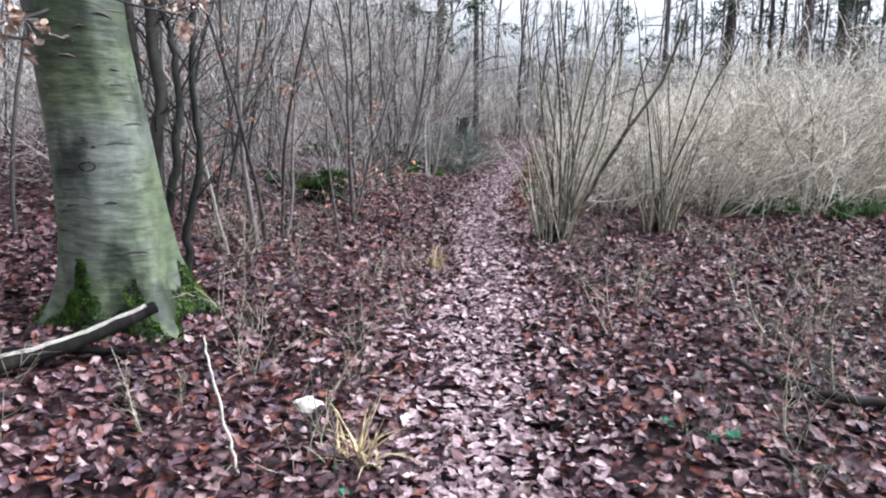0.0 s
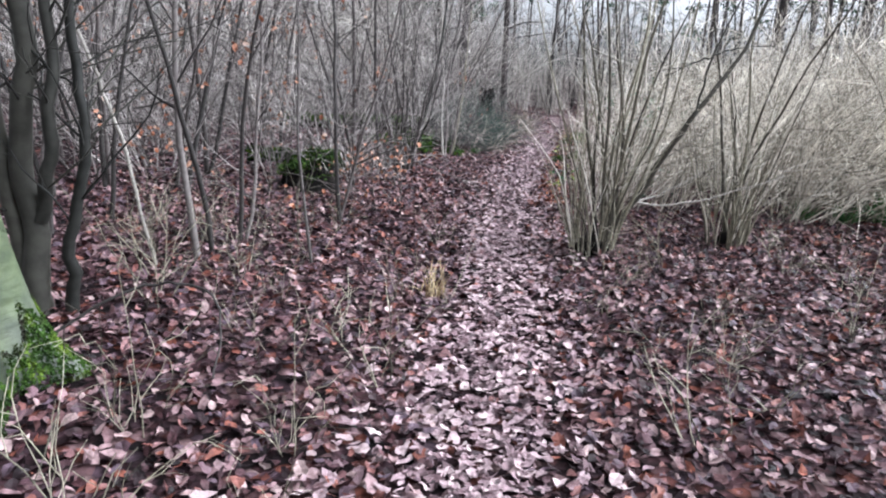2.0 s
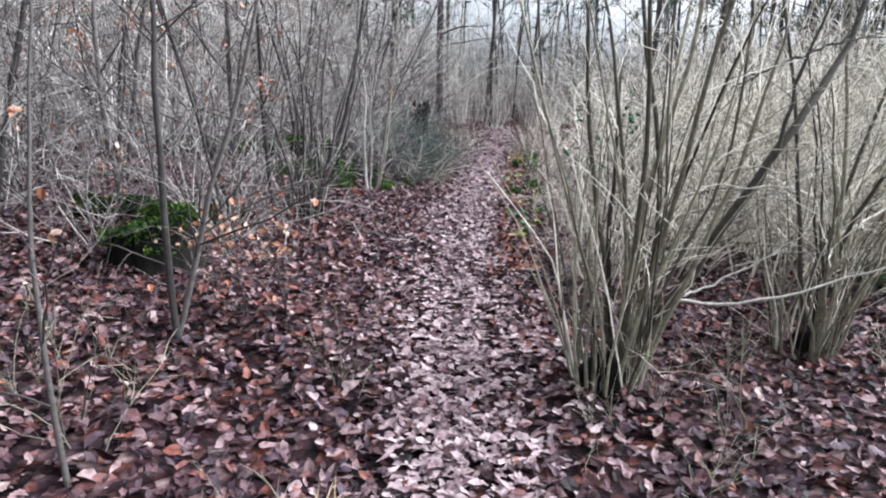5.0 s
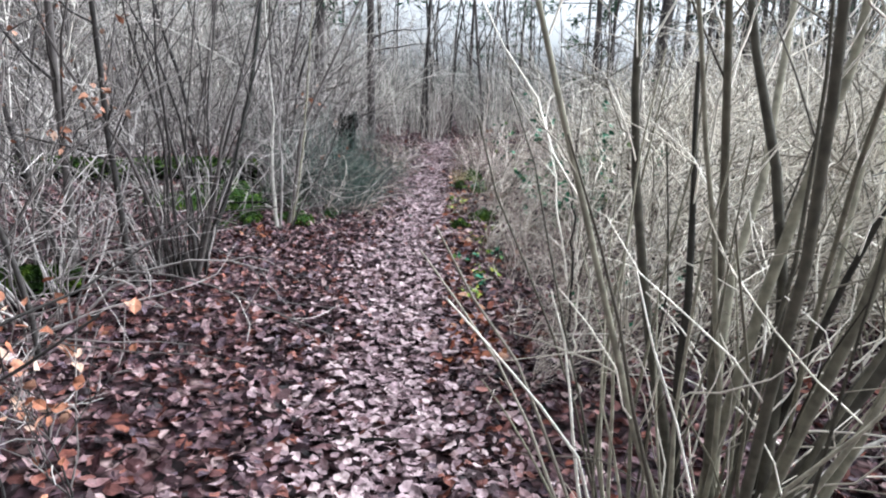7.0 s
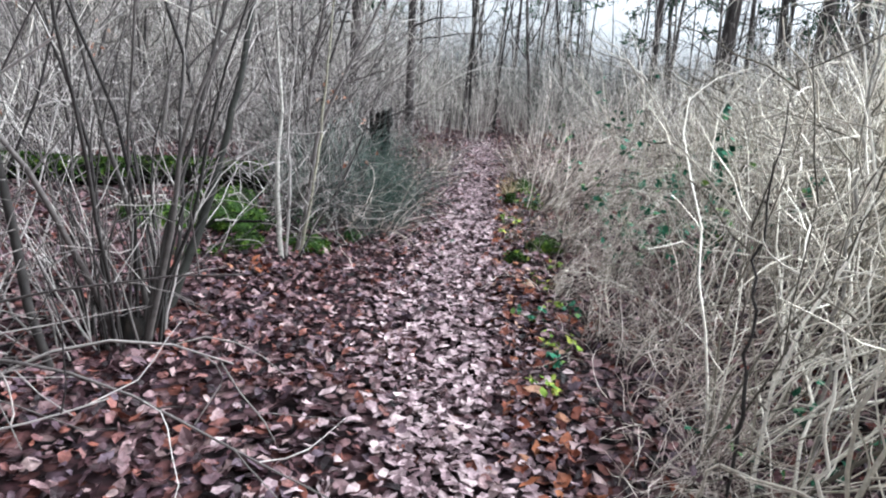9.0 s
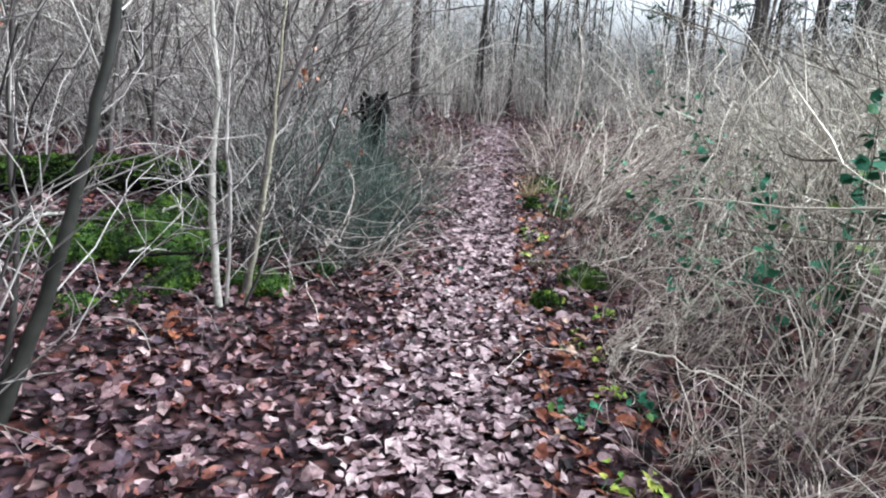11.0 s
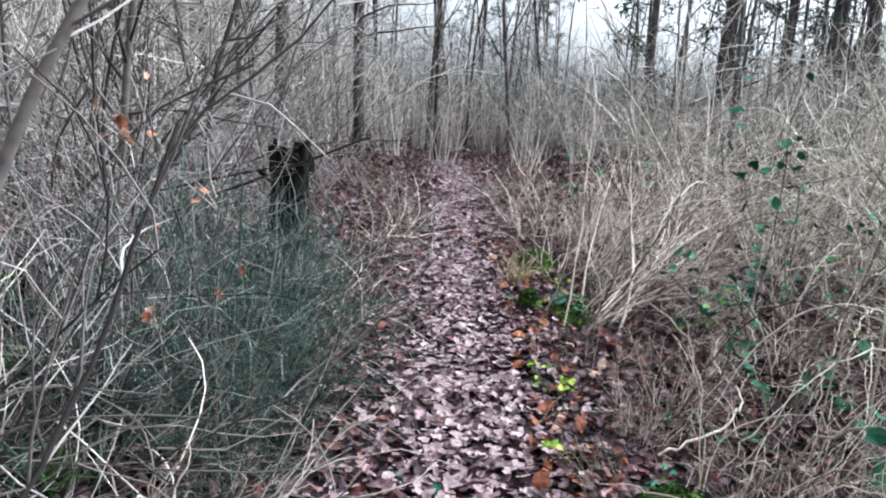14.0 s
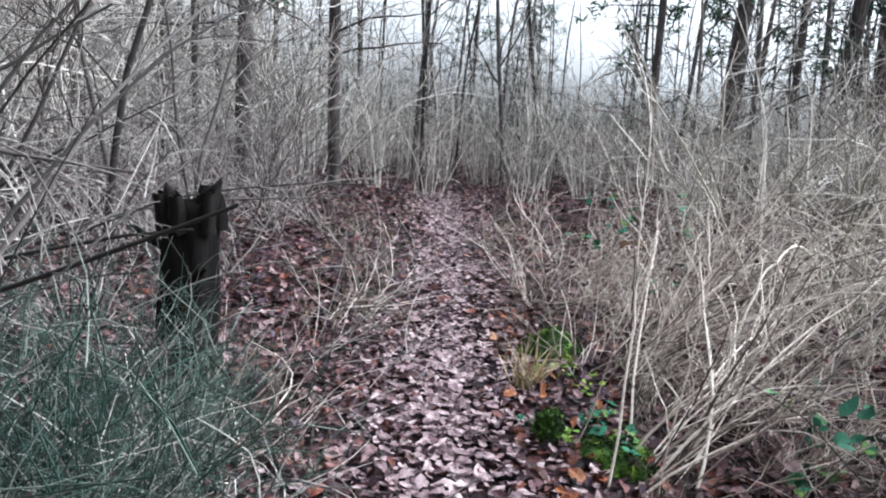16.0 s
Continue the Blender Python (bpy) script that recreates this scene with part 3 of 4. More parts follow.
for pts, r, mt in (([(0.72, 0, 1.16), (0.77, 0.02, 1.42), (0.82, 0.0, 1.7), (1.0, 0.05, 2.05), (1.15, 0.1, 2.6)], 0.012, M_BLACKBARK),
                   ([(0.80, 0.0, 1.62), (0.62, -0.03, 1.56), (0.44, -0.05, 1.46)], 0.008, M_BLACKBARK),
                   ([(0.80, 0.0, 1.63), (1.0, 0.02, 1.7), (1.3, 0.05, 1.72)], 0.007, M_BLACKBARK),
                   ([(0.32, 0.05, 0.44), (0.55, 0.0, 0.42), (0.85, -0.05, 0.5), (1.2, -0.1, 0.62), (1.45, -0.1, 0.72)], 0.010, M_PALEBARK),
                   ([(0.34, 0.05, 0.46), (0.5, 0.1, 0.48), (0.75, 0.1, 0.62), (1.0, 0.1, 0.78)], 0.008, M_PALEBARK),
                   ([(0.5, 0.02, 0.8), (0.7, -0.03, 0.95), (0.95, 0, 1.15), (1.3, 0, 1.3)], 0.006, M_PALEBARK)):
    S = bent(pts, 14)
    b = part("side_branch", Tubes(5).add(S, np.linspace(r, r * 0.35, 14)).mesh("side_branch"), mt, lb)
    W = Tubes(3)
    for _ in range(7):
        p, d = along(S, rng.uniform(0.25, 1))
        W.add(limb(rng, p, side_way(rng, d, 0.8), rng.uniform(0.1, 0.35), 5, 0.2, 0.0, 0.1), np.linspace(0.0028, 0.0014, 5))
    tagged(part("twig_mass", W.mesh("limb_twigs"), mt, b), kind="stuff")

# blond thicket on the flat side
BLOND = [shrub("dry_shrub", "dense blond leafless shrub of tangled dry twigs", 40 + i, (M_BLOND, M_BLOND), 14, 1.9, 0.7, 0.3, 0.0095, 9, 0.65, 0.0042, 0.0, 0.17, group="blond thicket", split=True, bias=1.1, seg=9, curl=0.05) for i in range(5)]
copies(BLOND, field(51, 62, (0.9, 8.7, 6.5, 16.5), lambda x, y: off(x, y) > (0.86 if y < 10.6 else 1.5 if y < 12 else 2.2) and not (x < 3.2 and y < 8.6), 0.38, (0.8, 1.25), (-50, 50)) + field(511, 24, (2.8, 8.7, 7.0, 13.5), lambda x, y: off(x, y) > 2.2, 0.5, (0.9, 1.3), (-85, 75)))
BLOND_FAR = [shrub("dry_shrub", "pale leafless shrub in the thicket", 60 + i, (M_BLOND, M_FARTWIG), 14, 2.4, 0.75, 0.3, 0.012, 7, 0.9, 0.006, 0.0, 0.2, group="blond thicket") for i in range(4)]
copies(BLOND_FAR, field(52, 72, (2.6, 8.6, 17, 24), lambda x, y: off(x, y) > 2.2 and (x > 5.5 or y > 15) and x < 4 + y * 0.75, 0.65, (0.75, 1.35)))

# low brush of arching canes further up
BRUSH = [shrub("cane_brush", "low tangle of arching pale dead canes", 70 + i, (M_CANE, M_CANE), 20, 1.35, 1.15, 0.3, 0.0068, 6, 0.5, 0.0034, 0.0, 0.14, droop=0.14, group="cane tangles", seg=8, split=True, bias=0.85, leaves=16, leaf_mat=M_LITTER, leaf_size=0.09) for i in range(4)]
copies(BRUSH, field(53, 28, (1.2, 10.0, 6.0, 21), lambda x, y: (1.0 if y < 14 else 1.5) < off(x, y) < 3.4, 0.45, (0.45, 0.85), (-50, 50)) + field(531, 34, (1.1, 8.8, 4.2, 19), lambda x, y: (0.62 if y < 14 else 0.95) < off(x, y) < (1.3 if y < 14 else 1.7), 0.3, (0.35, 0.6), (-30, 30)))


def leaning_canes(name, label, seed, m, n, way, ln, r, mats, bend, jitter):
    """A sheaf of canes or limbs all leaning one way."""
    rng = np.random.default_rng(seed)
    t = thing(name, label, "shrub", m)
    W = Tubes(3)
    for _ in range(n):
        P = limb(rng, rng.normal(0, 0.12, 3) * (1, 1, 0), np.array(way) + rng.normal(0, jitter, 3), ln * rng.uniform(0.5, 1.15), 9, 0.07, bend * rng.uniform(0.4, 1.4), 0.025)
        q = r * rng.uniform(0.5, 1.2)
        part("cane", Tubes(5).add(P, np.linspace(q, q * 0.35, 9)).mesh("cane"), mats[0], t)
        for _ in range(6):
            p, d = along(P, rng.uniform(0.2, 1))
            W.add(limb(rng, p, side_way(rng, d, rng.uniform(0.4, 0.9)), rng.uniform(0.2, 0.7), 6, 0.16, 0, 0.14), np.linspace(0.0034, 0.0016, 6))
    tagged(part("twig_mass", W.mesh("cane_twigs"), mats[1], t), kind="stuff")


leaning_canes("leaning_canes", "sheaf of pale dead canes leaning away from the path", 301, standing(2.45, 15.4), 40, (0.8, 0.25, 0.55), 1.7, 0.007, (M_CANE, M_CANE), -0.01, 0.27)
leaning_canes("leaning_canes", "loose sheaf of brown canes leaning over moss", 302, standing(3.0, 16.6), 26, (0.6, -0.2, 0.7), 1.5, 0.007, (M_CANE, M_CANE), -0.04, 0.25)
leaning_canes("arching_shrub", "grey shrub with long limbs arching over towards the path", 303, standing(-1.0, 15.9), 20, (0.6, -0.15, 0.9), 2.6, 0.013, (M_DARK, M_GREY), -0.06, 0.22)
leaning_canes("arching_shrub", "grey shrub with long limbs arching over the broom", 304, standing(-0.35, 14.7), 12, (0.25, 0.25, 1.0), 2.4, 0.011, (M_DARK, M_GREY), -0.05, 0.25)
leaning_canes("arching_shrub", "grey shrub with low limbs arching over the leaves", 305, standing(-1.75, 10.3), 18, (0.3, -0.4, 0.7), 1.9, 0.009, (M_GREY, M_GREY), -0.07, 0.35)

leaning_canes("arching_shrub", "grey shrub with low limbs arching out towards the path", 308, standing(-1.35, 9.6), 16, (0.2, -0.45, 0.6), 1.1, 0.008, (M_GREY, M_GREY), -0.06, 0.35)
leaning_canes("low_brush", "low dark brush of thin arching stems on the bank", 306, standing(-0.45, 13.3), 28, (0.45, 0.0, 0.75), 1.25, 0.006, (M_DARK, M_GREY), -0.07, 0.4)
leaning_canes("low_brush", "low dark brush of thin stems before the broom", 307, standing(-0.1, 13.9), 20, (0.2, -0.25, 0.8), 0.9, 0.005, (M_DARK, M_BROOM), -0.05, 0.4)

for k, (x, y, n, ln) in enumerate(((0.5, 14.6, 10, 0.5), (0.6, 15.4, 10, 0.5), (0.85, 16.3, 12, 0.6), (1.1, 17.3, 10, 0.6), (1.4, 18.7, 10, 0.6), (0.25, 13.2, 10, 0.55))):
    leaning_canes("low_brush", "low brush of fine grey stems bowing towards the path", 320 + k, standing(x, y), n, (0.45, -0.1, 0.6), ln, 0.0038, (M_GREY, M_CANE if k % 2 else M_GREY), -0.09, 0.38)
for k, (x, y, n, ln) in enumerate(((2.75, 17.9, 18, 0.8), (3.1, 19.2, 16, 0.8), (2.65, 16.4, 14, 0.6))):
    leaning_canes("low_brush", "low brush of fine brown stems beside the path", 340 + k, standing(x, y), n, (0.1, -0.1, 0.7), ln, 0.0038, (M_CANE, M_CANE), -0.06, 0.45)

# grey thicket on the bank side
GREY = [shrub("grey_shrub", "grey leafless shrub of tangled arching twigs", 80 + i, (M_GREY, M_GREY), 16, 2.1, 0.85, 0.24, 0.01, 9, 0.75, 0.0037, 0.0, 0.21, droop=0.06, group="grey thicket", split=True, bias=1.2) for i in range(5)]
copies(GREY, field(54, 56, (-5.0, 8.2, 1.6, 22), lambda x, y: not by_stump(x, y) and off(x, y) < (-1.15 if y < 11.2 or y > 17.5 else -3.7), 0.5, (0.75, 1.25), (130, 230)) + [(-0.1, 14.9, 150, 0.8), (0.4, 18.4, 210, 0.85), (-0.45, 15.6, 190, 0.9), (-0.2, 16.8, 170, 0.8), (-0.35, 13.9, 30, 0.62), (-0.65, 14.35, 80, 0.75), (-0.1, 13.55, 60, 0.5), (0.5, 15.75, 200, 0.45)])
SAP = [sapling("sapling", "thin dark leafless sapling", 90 + i, M_DARK, 4.6, 0.026, 16, 1.1, 6, 0.15, 0.07, 0, False, "saplings on the bank", 1 + i % 2, M_GREY) for i in range(4)]
SAPL = [sapling("beech_sapling", "thin beech sapling with a few withered leaves", 95 + i, M_DARK, 3.8, 0.022, 14, 1.1, 6, 0.12, 0.07, 46, True, "beech saplings on the bank", 1, M_GREY) for i in range(3)]
copies(SAP, [(-1.64, 5.9, 0, 1.0), (-1.0, 7.5, 90, 0.8), (-2.55, 7.9, 200, 1.0), (-1.6, 6.6, 300, 0.75)] + field(55, 72, (-9, 6.2, 0.5, 20), lambda x, y: not by_stump(x, y) and off(x, y) < -1.8 and not (x > -3.2 and y < 6.8) and not (10.6 < y < 15 and x > -2.6), 0.5, (0.75, 1.2)))
copies(SAPL, [(-0.95, 6.2, 0, 0.6), (-2.6, 6.6, 40, 0.9)] + field(56, 24, (-6, 6.0, 0.0, 15), lambda x, y: not by_stump(x, y) and off(x, y) < -1.6 and not (10.6 < y < 15 and x > -2.4), 0.7, (0.7, 1.1)))
low_beech = [sapling("low_beech_sapling", "knee-high beech sapling with orange withered leaves", 310 + i, M_DARK, 0.62, 0.006, 9, 0.6, 5, 0.25, 0.08, 48, False, "low beech saplings", 1, M_GREY) for i in range(2)]
copies(low_beech, [(-0.45, 7.75, 0, 0.95), (-0.72, 7.85, 80, 0.9), (-2.3, 9.8, 150, 1.1), (-2.6, 7.6, 220, 1.1), (-0.95, 8.1, 10, 0.8)])

# broom bushes crowding the path
BROOM = [shrub("broom_bush", "dark green-grey broom bush of wiry stems", 110 + i, (M_BROOM, M_BROOM), 40, 1.1, 0.75, 0.25, 0.005, 10, 0.4, 0.0026, 0.02, 0.14, group="broom bushes by the path") for i in range(3)]
copies(BROOM, [(0.28, 14.3, 10, 0.95), (0.5, 14.0, 170, 0.75), (0.3, 13.75, 30, 0.6), (0.3, 14.9, 220, 0.8), (0.05, 14.5, 300, 0.85), (0.55, 14.7, 80, 0.75), (0.45, 13.5, 60, 0.5), (0.0, 15.3, 140, 0.75), (0.6, 15.2, 260, 0.55), (0.2, 15.5, 20, 0.75), (0.5, 15.65, 130, 0.55), (0.15, 14.05, 320, 0.75), (-0.3, 15.0, 90, 0.8)])

# dry weed stalks on the open floor
WEED = [shrub("weed_stalk", "thin brown dead weed stalks among the leaves", 320 + i, (M_HAZEL, M_HAZEL), 6, 0.6, 0.5, 0.1, 0.0035, 5, 0.25, 0.002, 0.0, 0.12, group="dead weed stalks", category="weed") for i in range(3)]
copies(WEED, field(321, 46, (-2.4, 2.3, 3.8, 7.2), lambda x, y: abs(off(x, y)) > 0.5 and abs(x) < 0.6 * y + 0.6 and not (x < -1.2 and 3 < y < 5), 0.35, (0.6, 1.3)))

copies([copy_thing(w, w.matrix_world) for w in WEED], field(322, 54, (-0.5, 12.6, 4.5, 22), lambda x, y: (0.42 < abs(off(x, y)) < 1.15) and not (x < 0.7 and y < 15), 0.24, (0.5, 0.95)))

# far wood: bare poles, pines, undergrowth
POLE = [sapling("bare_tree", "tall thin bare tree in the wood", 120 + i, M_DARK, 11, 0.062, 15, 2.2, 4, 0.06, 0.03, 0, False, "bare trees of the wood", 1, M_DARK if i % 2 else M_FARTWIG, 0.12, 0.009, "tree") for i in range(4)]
copies(POLE, field(57, 146, (-24, 20, 30, 46), lambda x, y: (abs(x - 3.2) > 1.2 or y > 28) and (y > 24.5 or x < 1.0 or x > 7), 0.7, (0.5, 1.2)) + field(571, 44, (-1, 26, 24, 42), lambda x, y: True, 0.7, (0.5, 0.9)))
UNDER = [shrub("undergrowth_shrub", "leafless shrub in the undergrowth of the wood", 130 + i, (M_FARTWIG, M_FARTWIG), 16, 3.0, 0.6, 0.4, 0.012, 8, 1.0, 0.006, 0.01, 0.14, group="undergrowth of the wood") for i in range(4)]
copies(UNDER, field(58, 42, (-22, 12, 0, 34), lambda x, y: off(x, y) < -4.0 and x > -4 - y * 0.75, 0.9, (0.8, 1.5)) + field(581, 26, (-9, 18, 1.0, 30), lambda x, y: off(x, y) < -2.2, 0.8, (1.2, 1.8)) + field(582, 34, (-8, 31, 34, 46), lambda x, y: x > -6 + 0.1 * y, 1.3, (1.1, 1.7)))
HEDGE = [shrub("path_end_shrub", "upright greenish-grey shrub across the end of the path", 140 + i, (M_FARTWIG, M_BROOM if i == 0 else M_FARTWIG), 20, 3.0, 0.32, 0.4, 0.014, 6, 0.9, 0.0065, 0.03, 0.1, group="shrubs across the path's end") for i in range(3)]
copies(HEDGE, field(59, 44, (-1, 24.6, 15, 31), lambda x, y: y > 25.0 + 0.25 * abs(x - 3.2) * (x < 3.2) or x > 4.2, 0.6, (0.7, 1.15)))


def pine(seed, r):
    rng = np.random.default_rng(seed)
    t = thing("pine_tree", "tall pine with dark flaky bark and sparse green crown", "pine", None, "pines of the wood")
    P = limb(rng, (0, 0, -0.05), (0.02, 0, 1), 15, 14, 0.012, 0.01)
    part("trunk", Tubes(12).add(P, np.linspace(r, r * 0.3, 14)).mesh("pine_trunk"), M_PINE, t)
    B, L = Tubes(4), []
    for _ in range(46):
        f = rng.uniform(0.12, 1.0)
        p, d = along(P, f)
        Q = limb(rng, p, side_way(rng, d, rng.uniform(1.1, 1.6)), rng.uniform(0.8, 2.4), 6, 0.15, 0.01)
        B.add(Q, np.linspace(0.025, 0.006, 6))
        if f > 0.18:
            for _ in range(7):
                c = along(Q, rng.uniform(0.45, 1.0))[0]
                L.extend(c + rng.normal(0, 0.14, (6, 3)))
    tagged(part("branch_mass", B.mesh("pine_branches"), M_PINE, t), kind="stuff")
    part("crown", leaf_mesh("pine_crown", rng, FARLEAF * np.array((1, 0.35, 1)), L, rng.uniform(0.18, 0.36, len(L)), 0.9), M_NEEDLE, t)
    return t


copies([pine(150, 0.22), pine(151, 0.21)], [(12.6, 31.6, 0, 1.15), (15.6, 30.7, 70, 1.2), (18.4, 32.3, 150, 1.2)])
copies([pine(152, 0.12), pine(153, 0.13), pine(154, 0.11)], [(9.4, 29.8, 130, 1.0), (-0.2, 23.5, 40, 1.0), (1.2, 24.4, 220, 1.0)] + field(60, 52, (-22, 25.5, 40, 56), lambda x, y: not (1.2 < x < 5.0 and y < 46), 1.5, (0.8, 1.1)))

# ---- things along the walk ----
def line_thing(name, label, category, pts, r, mat, sides=7, nick=0.0, seed=0):
    """A stick or limb through a few points, smoothed; points are metres above the ground."""
    P = np.array([(x, y, gz(x, y) + z) for x, y, z in pts])
    f, g = np.linspace(0, 1, len(P)), np.linspace(0, 1, 6 * len(P))
    S = np.stack([np.interp(g, f, P[:, k]) for k in range(3)], 1)
    for _ in range(14):
        S[1:-1] = (S[:-2] + 2 * S[1:-1] + S[2:]) / 4
    rng = np.random.default_rng(seed)
    S[1:-1] += rng.normal(0, nick, (len(S) - 2, 3))
    o = S[0].copy()
    t = thing(name, label, category, Matrix.Translation(o))
    R = np.interp(g, np.linspace(0, 1, len(r)), r) * (1 + rng.normal(0, 0.05, len(g)))
    part("wood", Tubes(sides).add(S - o, R).mesh(name), mat, t)
    return t, S - o


def dark_tree():
    """The twisted dark young tree beside the beech."""
    rng = np.random.default_rng(8)
    t = thing("twisted_young_tree", "dark multi-stemmed young tree with twisted trunks beside the beech", "young tree", standing(-2.05, 4.85))
    for k, (b, ln, r, pts) in enumerate(((0, 4, 0.05, [(0, 0, 0), (0.02, 0, 0.45), (-0.04, 0.02, 0.8), (0.1, 0.0, 1.3), (0.04, 0, 1.9), (0.16, 0, 2.6), (0.1, 0, 4.2)]),
                                         (1, 3, 0.035, [(-0.03, 0.02, 0), (-0.1, 0, 0.5), (-0.12, 0, 1.1), (-0.06, 0, 1.7), (-0.14, 0, 2.5), (-0.1, 0.1, 4.0)]),
                                         (2, 3, 0.026, [(0.16, 0.0, 0), (0.2, 0, 0.4), (0.34, 0, 0.9), (0.3, 0, 1.5), (0.36, 0.05, 2.2), (0.5, 0.1, 3.6)]),
                                         (3, 3, 0.028, [(0.05, 0, 0.5), (0.18, -0.03, 0.9), (0.22, 0, 1.5), (0.12, 0, 2.0), (0.2, 0.05, 3.2)]))):
        Q = np.array(pts, float)
        g = np.linspace(0, 1, 26)
        S = np.stack([np.interp(g, np.linspace(0, 1, len(Q)), Q[:, c]) for c in range(3)], 1)
        for _ in range(3):
            S[1:-1] = (S[:-2] + 2 * S[1:-1] + S[2:]) / 4
        S[1:-1] += rng.normal(0, 0.008, (24, 3))
        part("trunk", Tubes(8).add(S, np.linspace(r * 1.35, r * 0.55, 26)).mesh("dark_trunk"), M_BLACKBARK, t)
        W = Tubes(4)
        for _ in range(16):
            p, d = along(S, rng.uniform(0.15, 1))
            X = limb(rng, p, side_way(rng, d, rng.uniform(0.6, 1.2)), rng.uniform(0.3, 1.1), 7, 0.16, 0.03)
            W.add(X, np.linspace(0.008, 0.002, 7))
            for _ in range(3):
                p2, d2 = along(X, rng.uniform(0.3, 1))
                W.add(limb(rng, p2, side_way(rng, d2, 0.7), rng.uniform(0.1, 0.4), 4, 0.2, 0.03), np.linspace(0.003, 0.0015, 4))
        tagged(part("twig_mass", W.mesh("dark_twigs"), M_BLACKBARK, t), kind="stuff")


dark_tree()


def clump(x, y, label, stems, mat, twig_mat, seed, category="young tree"):
    """A few chosen stems from one foot, with side twigs."""
    rng = np.random.default_rng(seed)
    t = thing("sapling_clump", label, category, standing(x, y))
    for r, m, Q in stems:
        Q = np.array(Q, float)
        g = np.linspace(0, 1, 22)
        S = np.stack([np.interp(g, np.linspace(0, 1, len(Q)), Q[:, c]) for c in range(3)], 1)
        for _ in range(3):
            S[1:-1] = (S[:-2] + 2 * S[1:-1] + S[2:]) / 4
        S[1:-1] += rng.normal(0, 0.004, (20, 3))
        part("stem", Tubes(7).add(S, np.linspace(r, r * 0.45, 22)).mesh("clump_stem"), m, t)
        W = Tubes(4)
        for _ in range(13):
            p, d = along(S, rng.uniform(0.12, 1))
            X = limb(rng, p, side_way(rng, d, rng.uniform(0.5, 1.0)), rng.uniform(0.25, 0.9), 6, 0.17, 0.03)
            W.add(X, np.linspace(0.0045, 0.0018, 6))
            for _ in range(3):
                p2, d2 = along(X, rng.uniform(0.3, 1))
                W.add(limb(rng, p2, side_way(rng, d2, 0.7), rng.uniform(0.1, 0.35), 4, 0.2, 0.03), np.linspace(0.0025, 0.0012, 4))
        tagged(part("twig_mass", W.mesh("clump_twigs"), twig_mat, t), kind="stuff")


clump(-0.95, 11.2, "dark leaning sapling on the bank", [
    (0.032, M_BLACKBARK, [(0.2, 0.0, -0.03), (0.32, 0.1, 0.3), (0.42, 0.16, 0.6), (0.5, 0.24, 0.95), (0.6, 0.34, 1.4), (0.75, 0.5, 2.6)]),
    (0.014, M_DARK, [(0.2, 0.03, -0.03), (0.28, 0.12, 0.5), (0.24, 0.25, 1.1), (0.34, 0.4, 2.0)])], M_DARK, M_GREY, 402)
clump(-0.28, 12.5, "clump of pale and brown saplings on the mossy bank", [
    (0.022, M_PALEBARK, [(0, 0, -0.03), (-0.05, 0.1, 0.42), (-0.06, 0.2, 0.88), (-0.02, 0.27, 1.12), (-0.08, 0.38, 1.5), (-0.12, 0.5, 2.6)]),
    (0.024, M_DARK, [(0.08, 0.2, -0.03), (0.16, 0.25, 0.35), (0.2, 0.32, 0.7), (0.24, 0.38, 1.0), (0.46, 0.42, 1.45), (0.9, 0.55, 2.4)]),
    (0.014, M_HAZEL, [(0.12, 0.03, -0.03), (0.2, 0.08, 0.4), (0.26, 0.2, 0.9), (0.3, 0.3, 1.4), (0.36, 0.5, 2.3)]),
    (0.012, M_GREY, [(0.02, 0.06, -0.03), (0.05, 0.12, 0.5), (0.02, 0.2, 1.0), (0.1, 0.3, 1.9)]),
    (0.010, M_GREY, [(0.1, 0.0, -0.03), (0.26, 0.1, 0.3), (0.5, 0.25, 0.7), (0.7, 0.4, 1.3)])], M_HAZEL, M_GREY, 401)
lg, S = line_thing("fallen_limb", "broken dark limb with a pale peeled top, lying against the beech", "fallen branch", [(-2.75, 2.35, 0.05), (-2.1, 2.98, 0.07), (-1.85, 3.3, 0.12), (-1.6, 3.62, 0.22)], [0.048, 0.044, 0.04, 0.034], M_ROT, 10, 0.004, 1)
part("peeled_top", Tubes(7).add(S[1:-1] + np.array((0.004, -0.004, 0.034)), np.linspace(0.017, 0.013, len(S) - 2)).mesh("peeled_top"), M_PALEBARK, lg, "pale bare wood where the bark is gone")
line_thing("fallen_limb", "thin dark branch on the leaves by the beech", "fallen branch", [(-2.4, 3.2, 0.03), (-1.95, 3.35, 0.05), (-1.62, 3.4, 0.04)], [0.02, 0.025, 0.015], M_ROT, 7, 0.004, 2)
line_thing("arching_dead_stick", "pale dead stick arching down to the leaves", "stick", [(-2.6, 5.9, 1.75), (-2.3, 5.85, 1.5), (-2.05, 5.8, 0.9), (-1.86, 5.75, 0.0)], [0.008, 0.012, 0.013, 0.013], M_PALEBARK, 6, 0.006, 3)
line_thing("fallen_branch", "dark bare branch on the leaves", "fallen branch", [(1.62, 3.6, 0.05), (1.8, 3.3, 0.04), (2.0, 3.05, 0.05), (2.3, 3.0, 0.1), (2.8, 3.2, 0.06)], [0.014, 0.022, 0.024, 0.02, 0.012], M_DARK, 7, 0.008, 4)
line_thing("dead_stick", "thin pale dead stem leaning from the leaves", "stick", [(-0.8, 2.42, 0.0), (-0.92, 2.6, 0.2), (-1.02, 2.75, 0.42)], [0.006, 0.006, 0.004], M_PALEBARK, 5, 0.004, 5)
